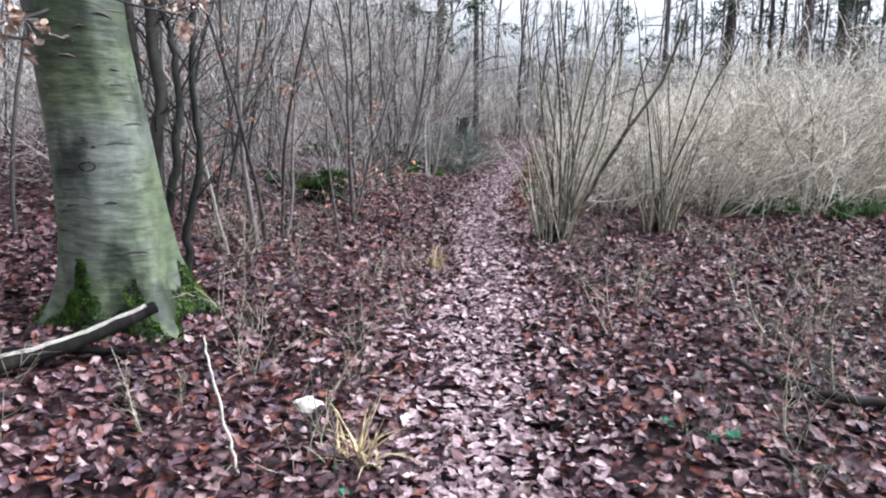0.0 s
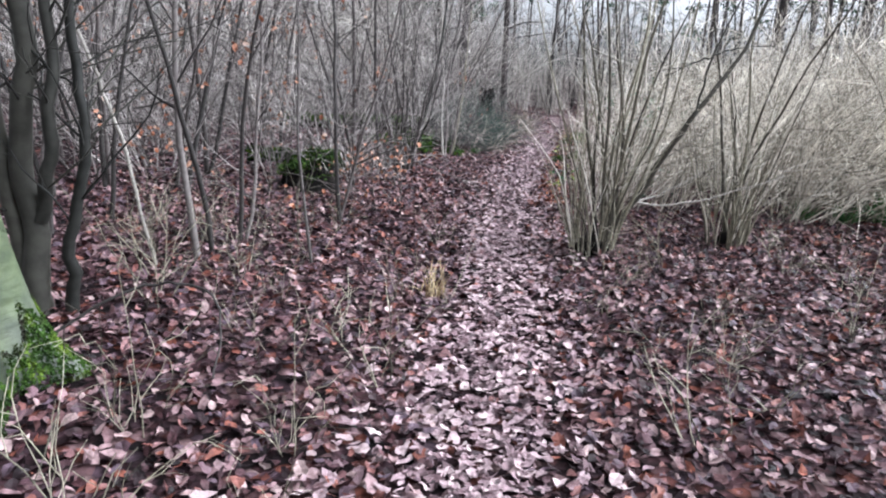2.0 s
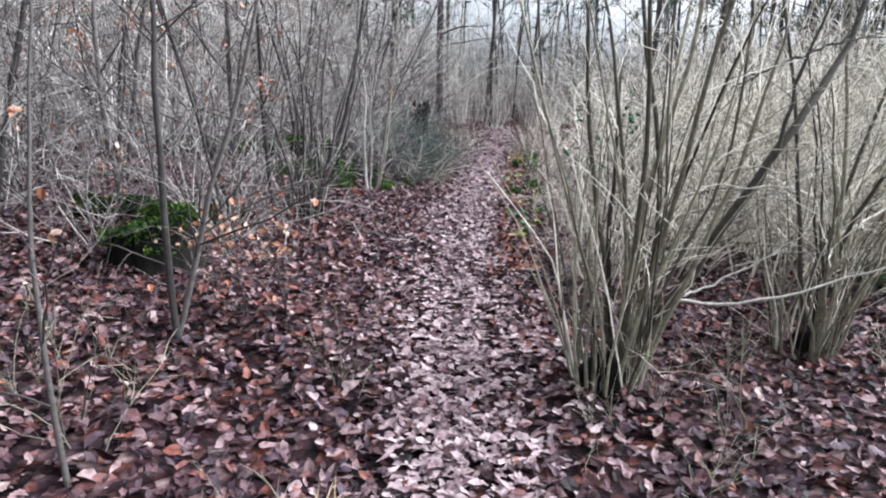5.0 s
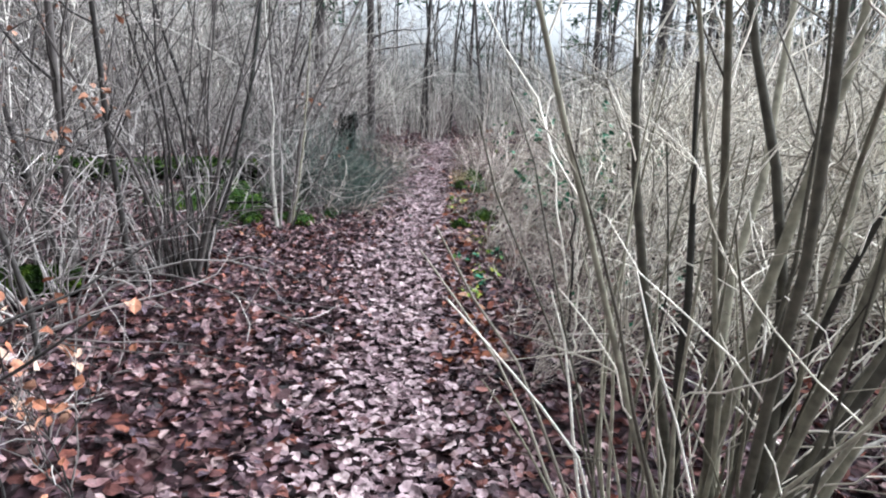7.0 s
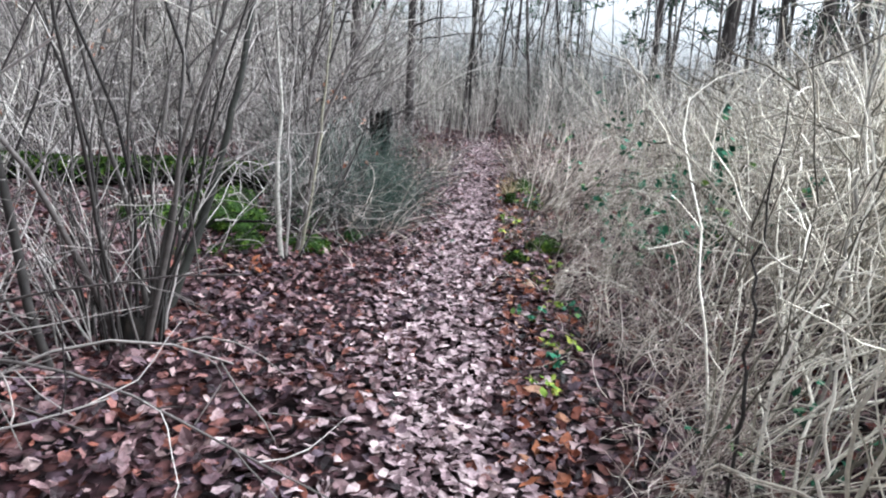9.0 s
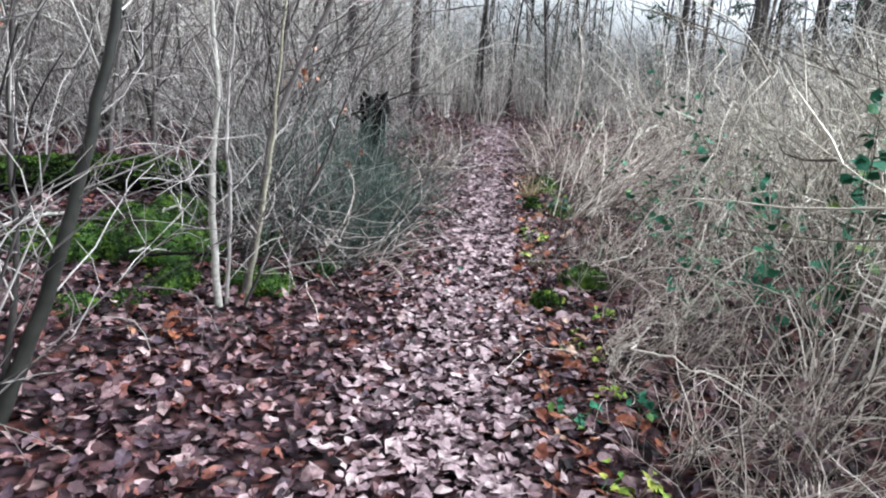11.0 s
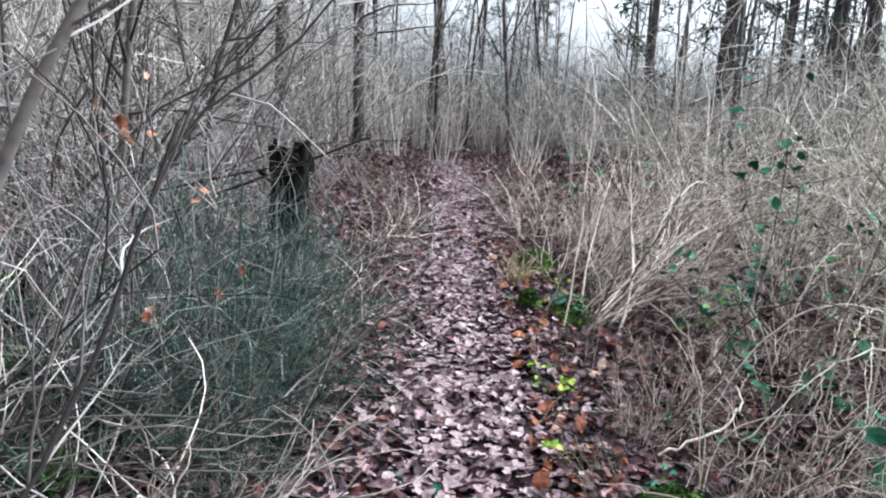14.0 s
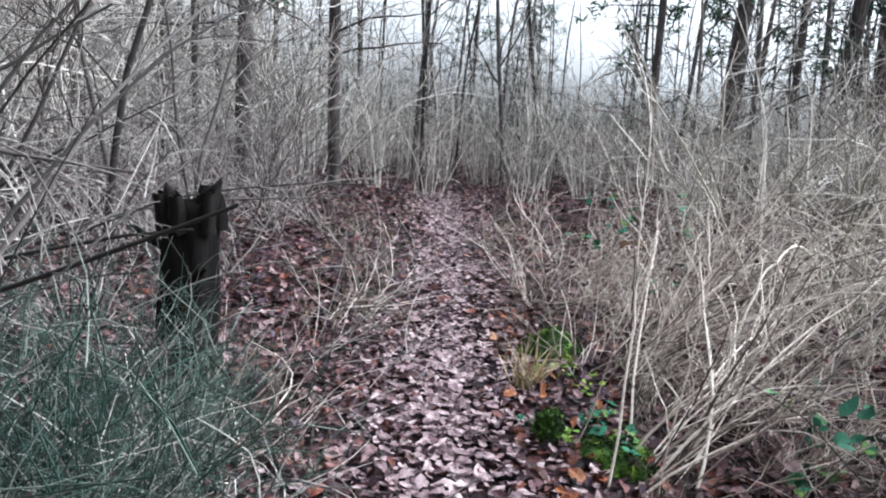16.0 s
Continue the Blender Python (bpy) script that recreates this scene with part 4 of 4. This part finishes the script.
line_thing("stick", "dark thin stick lying across the path", "stick", [(0.22, 8.46, 0.03), (0.42, 8.42, 0.04), (0.62, 8.44, 0.03)], [0.009, 0.011, 0.007], M_ROT, 6, 0.004, 6)
line_thing("bowed_cane", "thin dark cane bowed low over the leaves", "stick", [(-1.85, 4.5, 0.0), (-1.45, 4.75, 0.3), (-1.0, 4.7, 0.28), (-0.95, 4.3, 0.0)], [0.008, 0.008, 0.006, 0.004], M_DARK, 5, 0.005, 7)


def cushion(name, label, category, w, d, h, seed, m, mat_core=None, tufts=900):
    """A mossy lump: an uneven core under a coat of small moss blades."""
    rng = np.random.default_rng(seed)
    t = thing(name, label, category, m)
    bm = bmesh.new()
    bmesh.ops.create_icosphere(bm, subdivisions=4, radius=1)
    for v in bm.verts:
        k = 1 + 0.28 * noise.noise(v.co * 1.7 + Vector((seed, 0, 0))) + 0.12 * noise.noise(v.co * 4.5)
        v.co = Vector((v.co.x * w * k, v.co.y * d * k, max(v.co.z, -0.15) * h * k))
    me = bpy.data.meshes.new(name)
    bm.to_mesh(me)
    co = np.array([v.co for v in bm.verts])
    bm.free()
    me.polygons.foreach_set("use_smooth", [True] * len(me.polygons))
    core = part("core", me, mat_core or M_MOSS, t)
    top = co[co[:, 2] > 0.02 * h]
    if mat_core:
        top = top[top[:, 2] > (0.35 if mat_core is M_STONE else 0.1) * h]
    P = top[rng.integers(0, len(top), tufts)] + rng.normal(0, 0.012, (tufts, 3))
    tagged(part("moss", leaf_mesh("moss_coat", rng, FARLEAF, P, rng.uniform(0.015, 0.045, tufts), 0.9), M_MOSS, core, "bright green moss"), kind="stuff")
    return t


def mossy_stump(x, y):
    """A short rotten stump, broken aslant, moss over its top."""
    rng = np.random.default_rng(61)
    t = thing("mossy_stump", "low rotten stump, broken aslant and capped with bright green moss", "tree stump", standing(x, y, 0, 1, 0.05))
    n, V, zs = 30, [], np.linspace(0, 1, 12)
    a = np.arange(n) * 2 * np.pi / n
    rough = np.array([noise.noise((2.5 * math.cos(b), 2.5 * math.sin(b), 4)) for b in a])
    for z in zs:
        r = (0.24 + 0.07 * math.exp(-z / 0.2)) * (1 + 0.16 * rough) + np.array([0.03 * noise.noise((5 * math.cos(b), 5 * math.sin(b), 3 * z)) for b in a])
        V.append(np.stack([r * np.cos(a) * 1.15, r * np.sin(a) * 0.85, z * (0.34 + 0.09 * np.cos(a) + 0.05 * rough)], 1))
    for k in (0.7, 0.35, 0.05):
        V.append(V[11] * np.array((k, k, 1)) + np.array((0, 0, 0.02 * (1 - k) + 0.012 * math.sin(9 * k))))
    i = np.arange(n)
    k = (np.arange(len(V) - 1) * n)[:, None]
    F = np.stack([k + i, k + (i + 1) % n, k + n + (i + 1) % n, k + n + i], -1).reshape(-1, 4)
    wood = part("wood", array_mesh("stump_wood", np.concatenate(V), F), M_ROT, t, "dark rotten wood")
    rim, top = np.concatenate(V[9:12]), np.concatenate(V[11:])
    pick = np.concatenate([top[rng.integers(0, len(top), 2600)], rim[rng.integers(0, len(rim), 1500)]])
    side = V[6][rng.integers(0, n, 500)]
    P = np.concatenate([pick, side[side[:, 0] > 0.0]])
    P = P + rng.normal(0, 0.02, P.shape)
    tagged(part("moss", leaf_mesh("stump_moss", rng, FARLEAF, P, rng.uniform(0.02, 0.045, len(P)), 0.7), M_MOSS, wood, "bright green moss"), kind="stuff")


mossy_stump(-1.55, 8.75)
for i, (x, y, w, h, lab) in enumerate(((-0.85, 13.2, 0.36, 0.22, "large mound of green moss over dead wood"), (-0.1, 12.85, 0.16, 0.12, "small dark moss cushion at the sapling's foot"), (-0.95, 14.0, 0.3, 0.18, "moss mound beside the log"),
                                     (1.6, 12.82, 0.11, 0.12, "yellow-green moss cushion at the path's edge"), (1.95, 13.25, 0.17, 0.16, "yellow-green moss cushion among dead canes"), (2.5, 16.85, 0.2, 0.18, "bright moss cushion on a small stump"),
                                     (2.1, 15.7, 0.07, 0.16, "yellow-green moss cushion at the path's edge"), (2.35, 15.5, 0.2, 0.08, "flat moss patch under the canes"), (-0.75, 12.5, 0.12, 0.05, "flat moss patch on the leaves"), (-0.2, 12.9, 0.2, 0.1, "dark moss cushion on the leaves"), (-1.35, 13.1, 0.34, 0.16, "moss mound over dead wood"), (-0.6, 12.75, 0.16, 0.1, "flat moss patch on the leaves"), (-0.95, 12.3, 0.13, 0.06, "flat moss patch on the leaves"), (-1.1, 13.6, 0.34, 0.17, "moss mound beside the log"))):
    cushion("moss_cushion", lab, "moss", w, w * 0.8, h, 10 + i, standing(x, y, 37 * i), None, 2600 if w > 0.25 else 800)


def mossy_log(p, q, r, seed):
    rng = np.random.default_rng(seed)
    P = np.array([np.array(p) + (np.array(q) - np.array(p)) * f for f in np.linspace(0, 1, 12)])
    P[:, 2] += np.array([gz(x, y) for x, y in P[:, :2]])
    o = P[0].copy()
    t = thing("mossy_log", "fallen log thickly covered with green moss", "log", Matrix.Translation(o), "mossy logs")
    log = part("log", Tubes(14).add(P - o, r * (1 + rng.normal(0, 0.06, 12))).mesh("log"), M_ROT, t)
    n, L = 4200, []
    for _ in range(n):
        c, d = along(P - o, rng.uniform(0, 1))
        a = rng.normal(math.pi / 2 - 0.45, 0.65)
        s = unit(np.cross(d, (0, 0, 1)))
        L.append(c + r * 1.03 * (s * math.cos(a) + np.array((0, 0, 1)) * math.sin(a)))
    part("moss", leaf_mesh("log_moss", rng, FARLEAF, L, rng.uniform(0.035, 0.08, n), 0.8), M_MOSS, log, "bright green moss")


mossy_log((-3.4, 14.2, 0.12), (-0.72, 14.65, 0.2), 0.13, 31)
mossy_log((-2.6, 9.9, 0.08), (-1.3, 10.2, 0.06), 0.1, 32)


def snag(x, y):
    """A dark rotten broken trunk, jagged at the top."""
    t = thing("broken_snag", "dark rotten broken tree stump, jagged at its top", "tree stump", standing(x, y, 0, 1, 0.05))
    n, zs, V = 28, np.linspace(0, 1.0, 18), []
    a = np.arange(n) * 2 * np.pi / n
    for z in zs:
        r = 0.125 + 0.09 * math.exp(-z / 0.15) + 0.014 * np.sin(5 * a + z) + np.array([0.035 * noise.noise((4 * math.cos(b), 4 * math.sin(b), 3 * z)) for b in a])
        top = 1 + 0.05 * np.sin(2 * a + 1) * (z / 1.0) ** 4 + np.array([0.03 * noise.noise((7 * math.cos(b), 7 * math.sin(b), 2.0)) for b in a]) * (z / 1.0) ** 4
        V.append(np.stack([r * np.cos(a) + 0.06 * z, r * np.sin(a), z * top], 1))
    V.append(V[-1] * np.array((0.6, 0.6, 1)) + np.array((0.02, 0, -0.06)))
    V.append(V[-1] * np.array((0.2, 0.2, 1)) + np.array((0.04, 0, -0.12)))
    i = np.arange(n)
    k = (np.arange(len(V) - 1) * n)[:, None]
    F = np.stack([k + i, k + (i + 1) % n, k + n + (i + 1) % n, k + n + i], -1).reshape(-1, 4)
    part("trunk", array_mesh("snag_trunk", np.concatenate(V), F), M_ROT, t)
    rng = np.random.default_rng(17)
    for b in (0.3, 1.4, 2.6, 3.5, 4.4, 5.4):
        P = limb(rng, (0.11 * math.cos(b) + 0.06, 0.11 * math.sin(b), 0.82), (0.1 * math.cos(b), 0.1 * math.sin(b), 1), rng.uniform(0.16, 0.2), 5, 0.1)
        part("splinter", Tubes(4).add(P, np.linspace(0.05, 0.03, 5)).mesh("splinter"), M_ROT, t)
    for z, b in ((0.35, 4.2), (0.6, 5.2), (0.75, 3.6)):
        part("branch_stub", Tubes(6).add(limb(rng, (0.1 * math.cos(b) + 0.03, 0.1 * math.sin(b), z), (math.cos(b), math.sin(b), 0.4), 0.16, 4, 0.1), (0.022, 0.02, 0.017, 0.008)).mesh("branch_stub"), M_ROT, t)


snag(0.4, 16.15)


def tuft(name, label, category, seed, m, blades, tall, mat, wide=0.006, spread=0.5, group=""):
    rng = np.random.default_rng(seed)
    t = thing(name, label, category, m, group)
    V, F = [], []
    for _ in range(blades):
        b, s = rng.uniform(0, 6.28), spread * rng.uniform(0.2, 1.2)
        P = limb(rng, rng.normal(0, 0.035, 3) * (1, 1, 0), (math.cos(b) * s, math.sin(b) * s, 1), tall * rng.uniform(0.4, 1.1), 6, 0.1, -0.18 * rng.uniform(0, 1.4))
        side = np.array((-math.sin(b), math.cos(b), 0.2))
        w = wide * np.array((0.8, 1, 0.9, 0.7, 0.45, 0.1))[:, None]
        k = sum(len(v) for v in V)
        V.append(np.concatenate([P - side * w, P + side * w]))
        F += [(k + i, k + i + 1, k + 7 + i, k + 6 + i) for i in range(5)]
    tagged(part("blade_mass", array_mesh("blades", np.concatenate(V), F), mat, t), kind="stuff")
    return t


tuft("straw_tuft", "tuft of pale dead grass at the path's edge", "grass tuft", 1, standing(-0.34, 2.62), 46, 0.36, M_STRAW, 0.005, 0.8)
tuft("straw_tuft", "small upright tuft of pale dead grass", "grass tuft", 2, standing(-0.07, 5.9), 40, 0.3, M_STRAW, 0.005, 0.35)
tuft("straw_tuft", "brown dead grass beside a moss cushion", "grass tuft", 3, standing(2.16, 16.3), 60, 0.34, M_STRAW, 0.005, 0.6)
g0 = tuft("green_grass", "low green grass under the thicket", "grass", 4, standing(3.7, 8.9), 120, 0.3, M_GRASS, 0.006, 0.9, "green grass patches")
for x, y, k in ((4.1, 8.8, 1.1), (4.5, 8.7, 1.3), (5.0, 8.5, 1.4), (5.5, 8.7, 1.3), (6.0, 8.4, 1.4), (4.7, 9.2, 1.4), (5.4, 9.3, 1.4), (-0.5, 14.2, 1.0), (-0.2, 13.5, 0.9), (0.2, 13.2, 0.7)):
    copy_thing(g0, standing(x, y, 70 * x, k)).scale = (k, k, k)

st = cushion("pale_stone", "pale stone half buried in the leaves", "stone", 0.085, 0.055, 0.075, 77, standing(-0.66, 3.03, 20), M_STONE, 3)


LEAFLET = [array_mesh("leaflet", OVAL[k], np.stack([np.zeros(6, int), np.arange(1, 7), np.roll(np.arange(1, 7), -1)], 1)) for k in range(8)]
for me in LEAFLET:
    me.materials.append(M_GREENLEAF)


def bramble(seed, canes, reach, leaves, m, label, size=0.06, up=0.5):
    rng = np.random.default_rng(seed)
    t = thing("bramble", label, "bramble", m, "brambles")
    for _ in range(canes):
        b = rng.uniform(0, 6.28)
        P = limb(rng, (0, 0, 0), (math.cos(b), math.sin(b), up * 2), reach * rng.uniform(0.6, 1.1), 8, 0.14, -0.1 + 0.08 * up)
        cane = part("cane", Tubes(4).add(P, np.linspace(0.004, 0.002, 8)).mesh("cane"), M_HAZEL, t)
        for _ in range(leaves):
            c = along(P, rng.uniform(0.2, 1))[0]
            for _ in range(2):
                q = c + rng.normal(0, size * 0.4, 3)
                k = size * rng.uniform(0.8, 1.4)
                lf = part("leaf", LEAFLET[int(rng.integers(0, 8))], None, cane)
                lf.matrix_local = Matrix.Translation(q) @ pose(0, 0, 0, rng.normal(0, 30), rng.normal(0, 30), rng.uniform(0, 360)) @ Matrix.Diagonal((k, k, k, 1))
    return t


for i, (x, y, n, rc, lv, sz, up, lab) in enumerate(((3.35, 15.0, 5, 2.0, 7, 0.075, 1.4, "tall bramble with teal-green leaves climbing through dead canes"), (3.4, 12.6, 5, 1.3, 5, 0.06, 0.4, "bramble with green leaves among dead canes"),
                                                  (2.6, 11.8, 4, 1.8, 5, 0.065, 1.2, "bramble with green leaves among dead canes"), (1.12, 13.6, 3, 0.22, 3, 0.06, 0.1, "small green bramble shoot on the path"), (0.92, 13.75, 3, 0.2, 3, 0.05, 0.1, "small green bramble shoot on the path"),
                                                  (1.0, 12.95, 3, 0.2, 3, 0.06, 0.1, "small green bramble shoot on the path"), (-0.45, 2.45, 3, 0.2, 4, 0.05, 0.2, "low green shoots among the leaves"), (-0.25, 4.2, 2, 0.15, 2, 0.05, 0.1, "low green shoots among the leaves"),
                                                  (1.15, 2.8, 3, 0.2, 3, 0.05, 0.2, "low green shoots among the leaves"), (2.7, 13.6, 4, 0.8, 4, 0.06, 0.3, "bramble with green leaves among dead canes"), (1.62, 13.0, 2, 0.2, 3, 0.06, 0.2, "small green bramble shoot at the path's edge"),
                                                  (0.85, 16.8, 3, 0.3, 4, 0.05, 0.2, "green shoots beside the path"), (3.6, 17.5, 4, 1.6, 6, 0.07, 0.8, "tall bramble with green leaves"),
                                                  (2.75, 13.0, 5, 0.95, 8, 0.075, 0.9, "bramble with broad teal-green leaves among dead canes"), (3.2, 13.4, 5, 1.3, 8, 0.075, 1.0, "bramble with broad teal-green leaves among dead canes"),
                                                  (2.5, 12.7, 4, 0.7, 6, 0.07, 0.7, "low bramble with teal-green leaves"), (2.75, 13.9, 5, 1.2, 7, 0.07, 1.0, "bramble with broad green leaves"), (3.1, 15.2, 4, 0.7, 6, 0.07, 0.6, "low bramble with teal-green leaves"),
                                                  (2.0, 9.5, 4, 0.7, 5, 0.06, 0.6, "low bramble with green leaves in the thicket"), (2.75, 11.9, 6, 1.7, 9, 0.08, 1.3, "tall bramble with pale green leaves"))):
    bramble(200 + i, n, rc, lv, standing(x, y), lab, sz, up)

# ---- small growth along the path's edge ----
er = np.random.default_rng(91)
for k in range(26):
    y = er.uniform(9.4, 16.8)
    x = float(path_x(y)) + er.uniform(0.42, 0.85)
    t = thing("edge_seedling", "small yellow-green leafy seedling at the path's edge", "seedling", standing(x, y, er.uniform(0, 360)), "seedlings along the path")
    for _ in range(int(er.integers(2, 5))):
        b = er.uniform(0, 6.28)
        P = limb(er, (0, 0, 0), (math.cos(b) * 0.6, math.sin(b) * 0.6, 1), er.uniform(0.06, 0.16), 5, 0.15)
        stalk = part("stalk", Tubes(4).add(P, np.linspace(0.003, 0.0015, 5)).mesh("stalk"), M_GRASS, t)
        pts = [P[-1] + er.normal(0, 0.02, 3) for _ in range(4)]
        tagged(part("leaves", leaf_mesh("seedling_leaves", er, OVAL, pts, er.uniform(0.035, 0.07, 4), 0.4), M_YOUNG if k % 3 else M_GREENLEAF, stalk), kind="stuff")
for k in range(90):
    y = er.uniform(8.6, 17.5)
    x = float(path_x(y)) + er.uniform(1.0, 3.0)
    b, ln, up = er.uniform(-0.8, 1.2), er.uniform(0.8, 2.0), er.uniform(0.3, 1.5 if y < 13.5 else 1.0)
    dx, dy = math.cos(b) * ln, math.sin(b) * ln
    r = er.uniform(0.0025, 0.0065)
    c, _ = line_thing("bowed_cane", "long pale dead cane bowed over the tangle", "cane", [(x, y, 0.0), (x + dx * 0.18, y + dy * 0.18, up * 0.75), (x + dx * 0.45, y + dy * 0.45, up), (x + dx * 0.75, y + dy * 0.75, up * 0.7), (x + dx, y + dy, er.uniform(0.0, up * 0.4))],
                      [r, r, r * 0.8, r * 0.6, r * 0.4], (M_GREY, M_BLOND, M_CANE)[k % 3], 5, 0.004, 500 + k)
    tagged(c, group="bowed canes")

# low bramble canes knotted over the moss
for k in range(46):
    y = er.uniform(11.2, 14.4)
    x = float(path_x(y)) + er.uniform(0.75, 2.6)
    b, ln, up = er.uniform(0, 6.28), er.uniform(0.5, 1.3), er.uniform(0.12, 0.7)
    if math.cos(b) * ln + x - float(path_x(y)) < 0.6:
        b = math.pi - b
    dx, dy, r = math.cos(b) * ln, math.sin(b) * ln, er.uniform(0.0025, 0.0055)
    bow = er.uniform(-0.25, 0.25)
    c, _ = line_thing("bowed_cane", "thin pale bramble cane bowed low over the moss", "cane", [(x, y, 0.0), (x + dx * 0.2 - dy * bow, y + dy * 0.2 + dx * bow, up * 0.8), (x + dx * 0.5 - dy * bow, y + dy * 0.5 + dx * bow, up), (x + dx * 0.8, y + dy * 0.8, up * 0.7), (x + dx, y + dy, er.uniform(0, 0.3))],
                      [r, r, r * 0.8, r * 0.6, r * 0.4], (M_BLOND, M_CANE)[k % 2], 5, 0.008, 800 + k)
    tagged(c, group="bowed canes")

# dead sticks over the mossy bank
for k in range(22):
    x, y, b, ln = er.uniform(-1.9, -0.5), er.uniform(12.6, 14.3), er.uniform(0, 6.28), er.uniform(0.3, 0.8)
    r = er.uniform(0.004, 0.012)
    c, _ = line_thing("dead_stick", "dead stick lying over the mossy bank", "stick", [(x, y, er.uniform(0.02, 0.2)), (x + math.cos(b) * ln * 0.5, y + math.sin(b) * ln * 0.5, er.uniform(0.08, 0.24)), (x + math.cos(b) * ln, y + math.sin(b) * ln, er.uniform(0.02, 0.15))],
                      [r, r * 0.9, r * 0.5], (M_DARK, M_GREY, M_ROT, M_PALEBARK)[k % 4], 6, 0.005, 700 + k)
    tagged(c, group="sticks on the bank")
heap = thing("leaf_heap", "small heap of large curled brown leaves", "leaves", standing(-0.4, 12.06))
part("leaves", leaf_mesh("heap_leaves", er, OVAL, er.normal(0, 1, (22, 3)) * (0.08, 0.06, 0.02) + (0, 0, 0.07), er.uniform(0.06, 0.09, 22), 0.6), M_RUSSET, heap)
leafy = sapling("beech_sapling", "slender beech sapling with a few hanging orange-brown leaves", 99, M_DARK, 1.7, 0.009, 8, 0.6, 4, 0.15, 0.07, 24, False, "beech saplings on the bank", 1, M_GREY)
leafy.matrix_world = standing(0.42, 13.85)
twig, S = line_thing("leafy_cane", "thin dead cane with pale withered leaves at its tip", "cane", [(2.75, 16.3, 0.0), (2.7, 16.2, 0.5), (2.62, 16.1, 0.85)], [0.005, 0.004, 0.003], M_CANE, 5, 0.004, 12)
part("leaves", leaf_mesh("tip_leaves", er, OVAL, S[-1] + er.normal(0, 0.03, (4, 3)), er.uniform(0.06, 0.09, 4), 0.9), M_PALELEAF, twig, "pale withered leaves")
for x, y, tall, r, mt, who in ((1.62, 9.32, 1.5, 0.007, M_DARK, "single dark upright stem in the dry thicket"), (1.4, 8.6, 1.25, 0.006, M_BLOND, "single pale upright stem in the dry thicket"), (2.1, 9.6, 2.2, 0.008, M_PALEBARK, "single pale upright stem in the dry thicket")):
    line_thing("upright_stem", who, "stem", [(x + 0.02, y, -0.02), (x, y, tall * 0.4), (x - 0.02, y + 0.02, tall * 0.7), (x, y, tall)], [r, r * 0.85, r * 0.6, r * 0.15], mt, 7, 0.01, int(100 * x))

# ---- fallen leaves ----
lr = np.random.default_rng(77)


def spread_leaves(name, label, count, box, shapes, size, tilt, mat, keep, lift=(0.0, 0.035), on_path=False):
    x, y = lr.uniform(box[0], box[2], count), lr.uniform(box[1], box[3], count)
    ok = keep(x, y)
    x, y = x[ok], y[ok]
    if on_path:
        x = x + path_x(y)
    P = np.stack([x, y, height(x, y) + lr.uniform(*lift, len(x))], 1)
    ob = new(name, leaf_mesh(name, lr, shapes, P, lr.uniform(*size, len(x)), tilt))
    ob.data.materials.append(mat)
    tagged(ob, label, "fallen leaves", kind="stuff")
    return ob


def d_path(x, y):
    return x - path_x(y)


spread_leaves("leaf_litter", "thick wet purple-brown fallen leaves beside the path", 112000, (-4.4, -1.0, 5.4, 18), LOBED, (0.034, 0.09), 0.44, M_LITTER, lambda x, y: (np.abs(d_path(x, y)) > lr.normal(0.22, 0.12, len(x))) & (np.abs(x - 0.5) < 4.2 + lr.normal(0, 0.4, len(x)) - 1.6 * np.maximum(0, 4 - y) / 5))
spread_leaves("trodden_leaves", "trodden leaves flattened on the path, wet sheen put into their pale colour", 60000, (-0.9, 0.4, 0.9, 26), LOBED, (0.035, 0.09), 0.22, M_TRODDEN_SHEEN, lambda x, y: np.abs(x) < np.abs(lr.normal(0.0, 0.32, len(x))), (0.012, 0.036), True)
spread_leaves("leaf_litter", "fallen leaves covering the floor of the wood", 70000, (-18, -3, 22, 34), FARLEAF, (0.09, 0.17), 0.3, M_LITTER, lambda x, y: ((x < -3.2) | (x > 4.2) | (y > 17.5) | (y < 1.5)) & (np.abs(x - 1) < 8 + 0.6 * np.maximum(y, 0) + lr.normal(0, 1.6, len(x))))
spread_leaves("russet_leaves", "russet and orange leaves gathered at the path's edge", 900, (0.3, 9.2, 1.3, 18), LOBED, (0.05, 0.11), 0.45, M_RUSSET, lambda x, y: x < 0.45 + np.abs(lr.normal(0, 0.3, len(x))), (0.01, 0.05), True)
spread_leaves("leaf_litter", "fallen leaves where the path fades into the thicket", 9000, (-2.5, 18, 10, 28), FARLEAF, (0.06, 0.13), 0.3, M_LITTER, lambda x, y: np.abs(d_path(x, y)) > 0.25)
# single leaves on and beside the path
one = [array_mesh("fallen_leaf", LOBED[k], np.stack([np.zeros(8, int), np.arange(1, 9), np.roll(np.arange(1, 9), -1)], 1)) for k in range(14)]
for k, me in enumerate(one):
    me.materials.append(M_TRODDEN_SHEEN if k % 3 == 0 else M_LITTER)
for k in range(280):
    y = lr.uniform(1.6, 17)
    x = float(path_x(y)) + lr.normal(0, 0.6)
    s = lr.uniform(0.06, 0.11)
    lf = new("fallen_leaf", one[k % 14])
    lf.matrix_world = Matrix.Translation((x, y, gz(x, y) + 0.03)) @ pose(0, 0, 0, lr.normal(0, 12), lr.normal(0, 12), lr.uniform(0, 360)) @ Matrix.Diagonal((s, s, s, 1))
    lf.parent = ground
